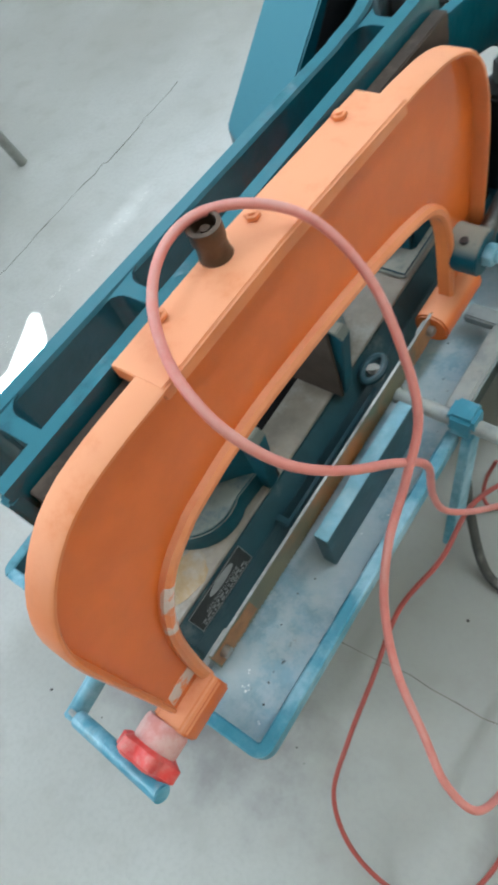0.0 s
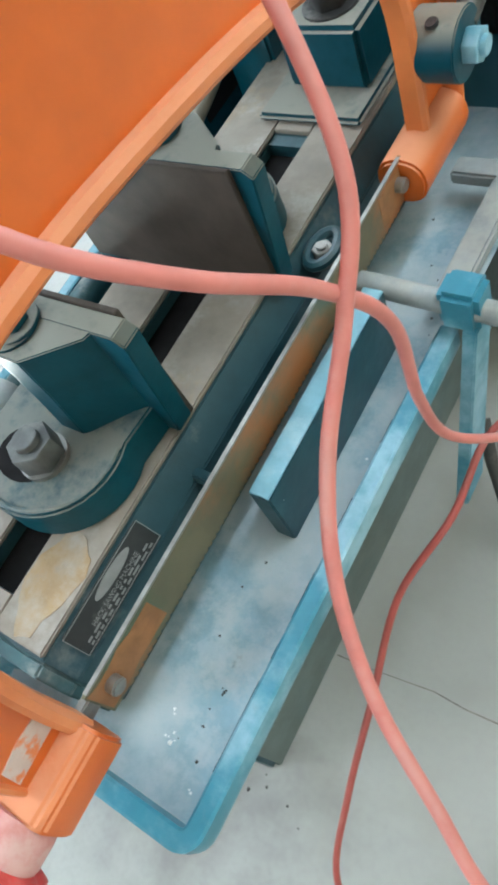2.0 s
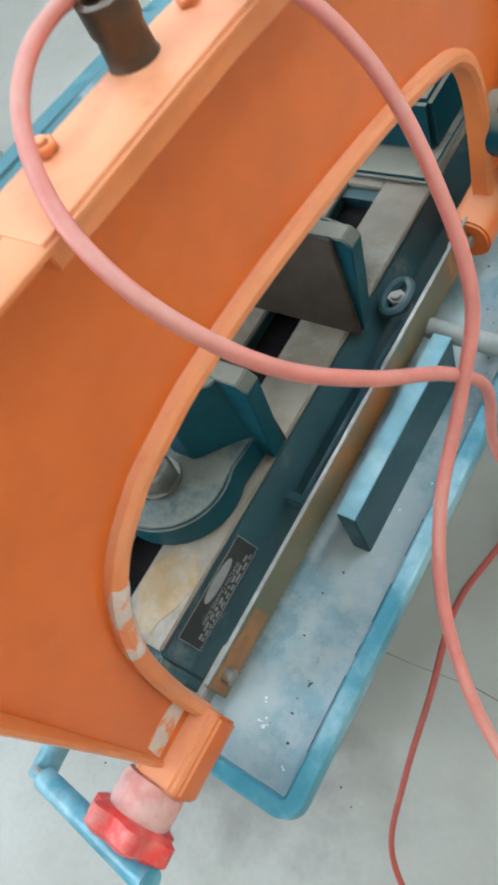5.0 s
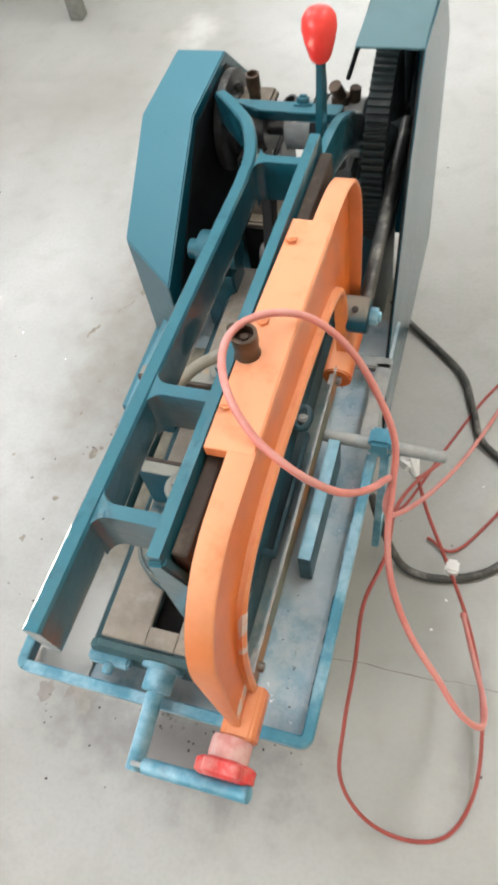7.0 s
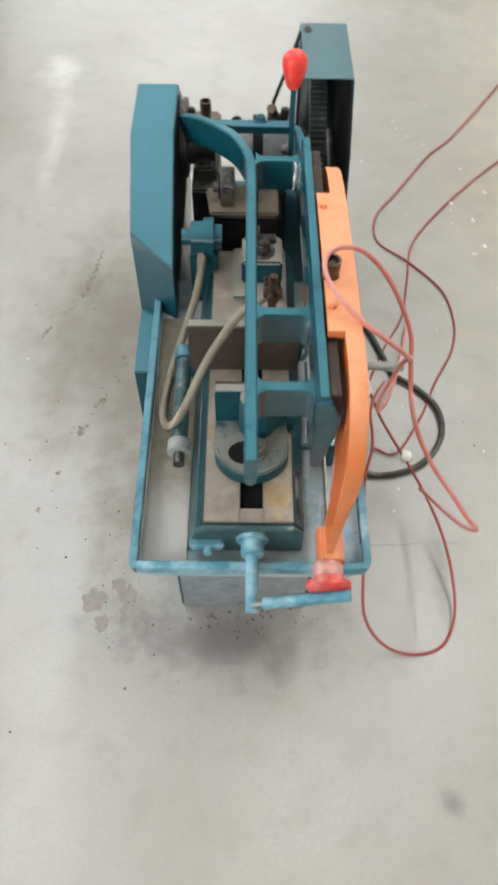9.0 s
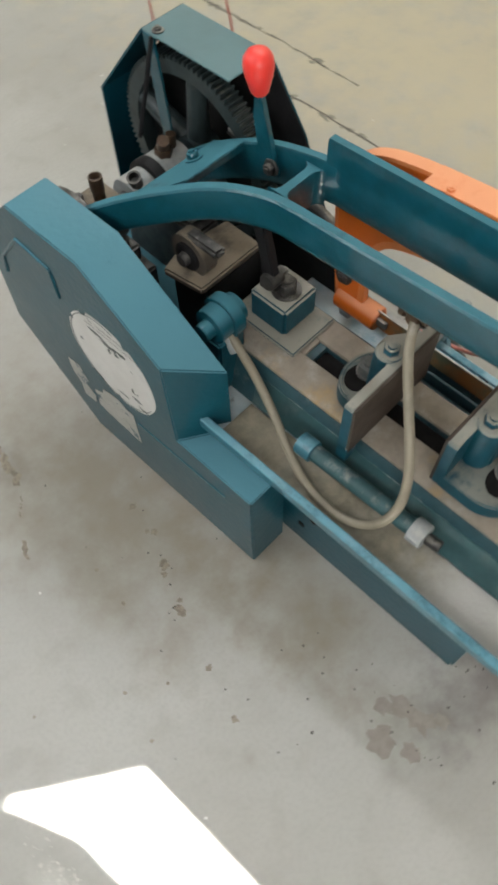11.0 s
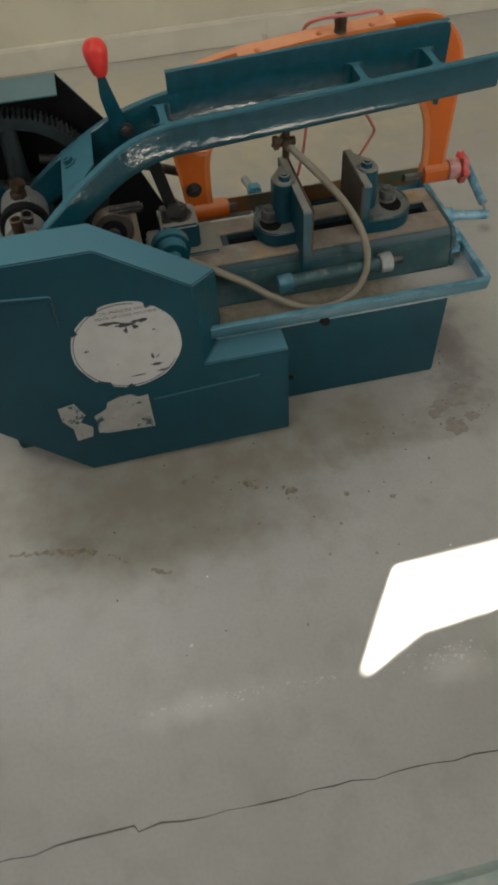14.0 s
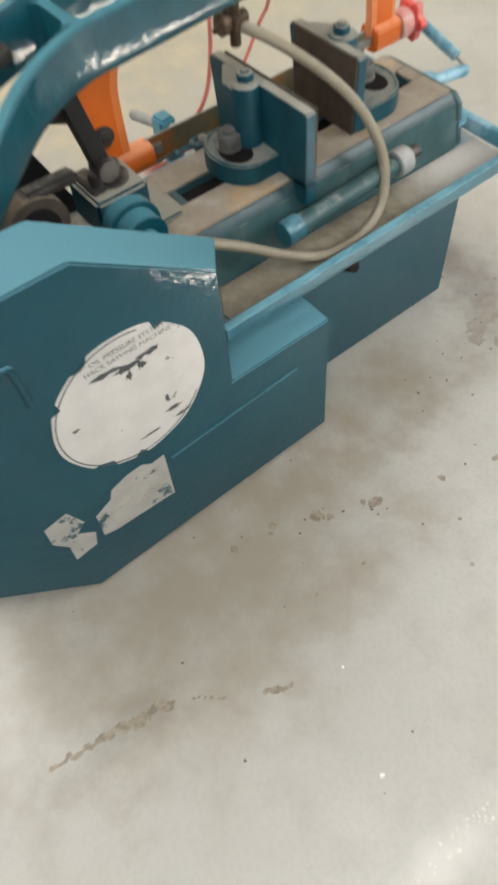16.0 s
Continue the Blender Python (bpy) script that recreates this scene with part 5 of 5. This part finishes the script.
part("pivot_cap", merged(cyl((-0.066, 0.655, 0.43), (-0.055, 0.655, 0.43), 0.010), box(-0.05, -0.03, 0.60, 0.66, 0.455, 0.468, 0.004)), dark_steel, gearbox)
clamp = part("clamp_block", box(-0.014, 0.055, 0.507, 0.575, BZ + 0.006, 0.392, 0.004), teal_dusty, saw, "dusty teal clamp block with a bolt")
part("foot_plate", box(-0.03, 0.062, 0.475, 0.60, BZ, BZ + 0.0065, 0.003), teal_dusty, clamp)
part("bolt", hex_bolt((0.021, 0.536, 0.392), (0, 0, 1), 0.026, 0.018), dark_steel, clamp)
part("strap", merged(box(0.0, 0.045, 0.552, 0.57, 0.392, 0.402, 0.002), cyl((0.008, 0.56, 0.40), (0.008, 0.56, 0.418), 0.008)), dark_steel, clamp)
part("link_bar", prism(((0.535, 0.405), (0.556, 0.405), (0.585, 0.53), (0.564, 0.53)), "x", -0.002, 0.012, 0.002), black_paint, clamp, "dark flat link lever")
part("link_head", cyl((-0.008, 0.548, 0.42), (0.016, 0.548, 0.42), 0.013), dark_steel, clamp)

# coolant pump with its hose
pump = part("coolant_pump", merged(cyl((-0.118, 0.566, 0.395), (-0.10, 0.566, 0.395), 0.014), cyl((-0.102, 0.566, 0.395), (-0.078, 0.566, 0.395), 0.027),
                                   cyl((-0.08, 0.566, 0.395), (-0.062, 0.566, 0.395), 0.033), cyl((-0.062, 0.566, 0.395), (-0.048, 0.566, 0.395), 0.022)), teal, saw, "teal coolant pump")
part("pump_foot", box(-0.105, -0.055, 0.545, 0.59, 0.258, 0.37, 0.003), teal, pump)
part("outlet", cyl((-0.083, 0.55, 0.372), (-0.085, 0.535, 0.352), 0.008), grey_paint, pump)
part("coolant_hose", tube(((-0.080, 0.548, 0.375), (-0.090, 0.495, 0.345), (-0.105, 0.445, 0.318), (-0.122, 0.400, 0.291), (-0.137, 0.350, 0.269), (-0.143, 0.298, 0.267), (-0.138, 0.259, 0.279), (-0.126, 0.233, 0.303),
                           (-0.109, 0.224, 0.339), (-0.09, 0.233, 0.379), (-0.07, 0.255, 0.418), (-0.044, 0.284, 0.451), (-0.012, 0.315, 0.478), (0.022, 0.335, 0.490)), 0.0066, 12), beige_hose, saw, "beige rubber coolant hose")
valve = part("coolant_valve", merged(cyl((0.032, 0.338, 0.465), (0.032, 0.338, 0.528), 0.0065), cyl((0.018, 0.338, 0.494), (0.046, 0.338, 0.494), 0.009), cyl((0.032, 0.352, 0.494), (0.032, 0.322, 0.494), 0.008)),
             brass, saw, "brown brass coolant valve")
part("valve_handle", merged(cyl((0.032, 0.36, 0.494), (0.032, 0.352, 0.494), 0.012), cyl((0.02, 0.358, 0.505), (0.044, 0.358, 0.483), 0.0035)), brass, valve)

# ---- hoses and cables ----
red_hose = tagged(new("red_hose"), "pinkish red plastic hose looped over the orange saw bow", "hose")
hose_rise = ((0.322, 0.246, 0.083), (0.337, 0.175, 0.141), (0.349, 0.113, 0.199), (0.341, 0.067, 0.282), (0.315, 0.066, 0.323), (0.287, 0.086, 0.358), (0.256, 0.11, 0.393), (0.233, 0.14, 0.426), (0.221, 0.174, 0.456), (0.218, 0.21, 0.488))
hose_loop = ((0.214, 0.239, 0.523), (0.194, 0.259, 0.564), (0.168, 0.273, 0.602), (0.137, 0.275, 0.633), (0.109, 0.261, 0.651), (0.088, 0.236, 0.66), (0.085, 0.206, 0.661), (0.099, 0.175, 0.656), (0.123, 0.152, 0.643), (0.15, 0.141, 0.627), (0.172, 0.142, 0.605), (0.189, 0.153, 0.578), (0.203, 0.177, 0.545), (0.213, 0.212, 0.503))
hose_tail = ((0.214, 0.243, 0.445), (0.206, 0.258, 0.36), (0.209, 0.274, 0.297), (0.227, 0.313, 0.242), (0.256, 0.379, 0.184), (0.291, 0.474, 0.12), (0.328, 0.595, 0.054), (0.366, 0.729, 0.005))
part("hose_tube", tube(hose_rise + hose_loop + hose_tail, 0.0032, 12), pink_hose, red_hose)
part("hose_mouth", cyl((0.3215, 0.2485, 0.0810), (0.3225, 0.2435, 0.0850), 0.0042, 14, bev=0.0004), pink_hose, red_hose, "cut hose end")
thing("red_cable", tube(((0.258, 0.434, 0.163), (0.231, 0.374, 0.206), (0.212, 0.316, 0.229), (0.211, 0.253, 0.224), (0.195, 0.192, 0.203), (0.197, 0.127, 0.162), (0.196, 0.063, 0.108), (0.202, 0.006, 0.058), (0.24, -0.029, 0.021), (0.296, -0.038, 0.004),
                         (0.345, -0.02, 0.004), (0.37, 0.032, 0.012), (0.371, 0.1, 0.03), (0.357, 0.173, 0.052), (0.329, 0.242, 0.077), (0.292, 0.304, 0.104), (0.253, 0.362, 0.135), (0.228, 0.405, 0.168)), 0.0027, 10), red_cable,
      "thin red electric cable lying in a loop on the concrete", "cable", "red cables on the floor")
tie = tagged(new("cable_tie"), "white plastic tie round the red cables", "cable tie")
part("band", box(0.288, 0.306, 0.294, 0.314, 0.092, 0.112, 0.003), white_plastic, tie)
plug = tagged(new("cable_joint"), "ragged white insulated joint at the end of red cables", "cable joint")
part("wrap", lathe(((0.004, 0), (0.007, 0.006), (0.010, 0.016), (0.013, 0.026), (0.009, 0.036), (0.003, 0.04)), (0.228, 0.402, 0.165), (-0.25, 0.45, 0.2), 9), white_plastic, plug)
part("wrap_end", lathe(((0.008, 0), (0.012, 0.008), (0.006, 0.02), (0.002, 0.022)), (0.22, 0.415, 0.17), (-0.8, 0.2, 0.3), 7), white_plastic, plug)
thing("red_cable", tube(((0.80, 1.76, 0.004), (0.745, 1.68, 0.004), (0.576, 1.434, 0.004), (0.495, 1.345, 0.004), (0.389, 1.186, 0.004), (0.328, 1.095, 0.004), (0.323, 1.0, 0.004), (0.39, 0.931, 0.004), (0.46, 0.836, 0.004),
                         (0.476, 0.738, 0.004), (0.46, 0.652, 0.004), (0.408, 0.556, 0.004), (0.366, 0.465, 0.004), (0.303, 0.373, 0.006), (0.258, 0.385, 0.006)), 0.0026, 10), red_cable,
      "thin red electric cable trailing across the concrete", "cable", "red cables on the floor")
thing("red_cable", tube(((0.98, 1.64, 0.004), (0.81, 1.43, 0.004), (0.66, 1.30, 0.004), (0.53, 1.16, 0.004), (0.415, 1.003, 0.004), (0.382, 0.863, 0.004), (0.357, 0.75, 0.004), (0.308, 0.656, 0.004), (0.258, 0.542, 0.004), (0.227, 0.462, 0.004), (0.211, 0.429, 0.006),
                         (0.193, 0.414, 0.010), (0.178, 0.42, 0.016), (0.172, 0.44, 0.03), (0.178, 0.455, 0.06)), 0.0026, 10), red_cable,
      "thin red electric cable trailing across the concrete", "cable", "red cables on the floor")
thing("black_cable", tube(((0.12, 0.84, 0.03), (0.150, 0.815, 0.012), (0.219, 0.758, 0.007), (0.271, 0.704, 0.007), (0.296, 0.637, 0.007), (0.318, 0.577, 0.007), (0.366, 0.536, 0.007), (0.402, 0.484, 0.007), (0.401, 0.414, 0.007), (0.357, 0.351, 0.007), (0.288, 0.322, 0.007), (0.228, 0.328, 0.012), (0.185, 0.37, 0.06), (0.165, 0.40, 0.09)), 0.0062, 12), black_cable,
      "thick dark rubber cable curled on the concrete", "cable")

# ---- stand and stool ----
def stand():
    s = tagged(new("steel_stand"), "grey steel stand with slatted shelf", "stand")
    legs = ((-0.965, 1.80), (-0.898, 2.21), (-1.735, 1.96), (-1.67, 2.37))
    for x, y in legs:
        part("leg", box(x - 0.02, x + 0.02, y - 0.02, y + 0.02, 0.0, 0.75, 0.003), stand_paint, s)
    for k in range(4):
        f = (k + 0.5) / 4
        x0, y0, x1, y1 = -0.965 + 0.06 * f, 1.80 + 0.41 * f, -1.735 + 0.06 * f, 1.96 + 0.41 * f
        part("slat", prism(((x0, y0 - 0.02), (x0, y0 + 0.02), (x1, y1 + 0.02), (x1, y1 - 0.02)), "z", 0.20, 0.22, 0.002), stand_paint, s)
    for a, b in ((0, 1), (2, 3), (0, 2), (1, 3)):
        part("rail", cyl((*legs[a], 0.185), (*legs[b], 0.185), 0.014, 8), stand_paint, s)
    return s


stand()


def stool():
    s = tagged(new("steel_stool"), "low grey stool with a square seat on four steel legs", "stool")
    cx, cy = -1.225, 0.57
    for ax, ay in ((1, 1), (-1, 1), (-1, -1), (1, -1)):
        part("leg", cyl((cx + 0.155 * ax, cy + 0.155 * ay, 0.0), (cx + 0.10 * ax, cy + 0.10 * ay, 0.42), 0.012, 14), stand_paint, s)
    part("seat", box(cx - 0.18, cx + 0.18, cy - 0.18, cy + 0.18, 0.42, 0.445, 0.008), stool_paint, s)
    return s


stool()
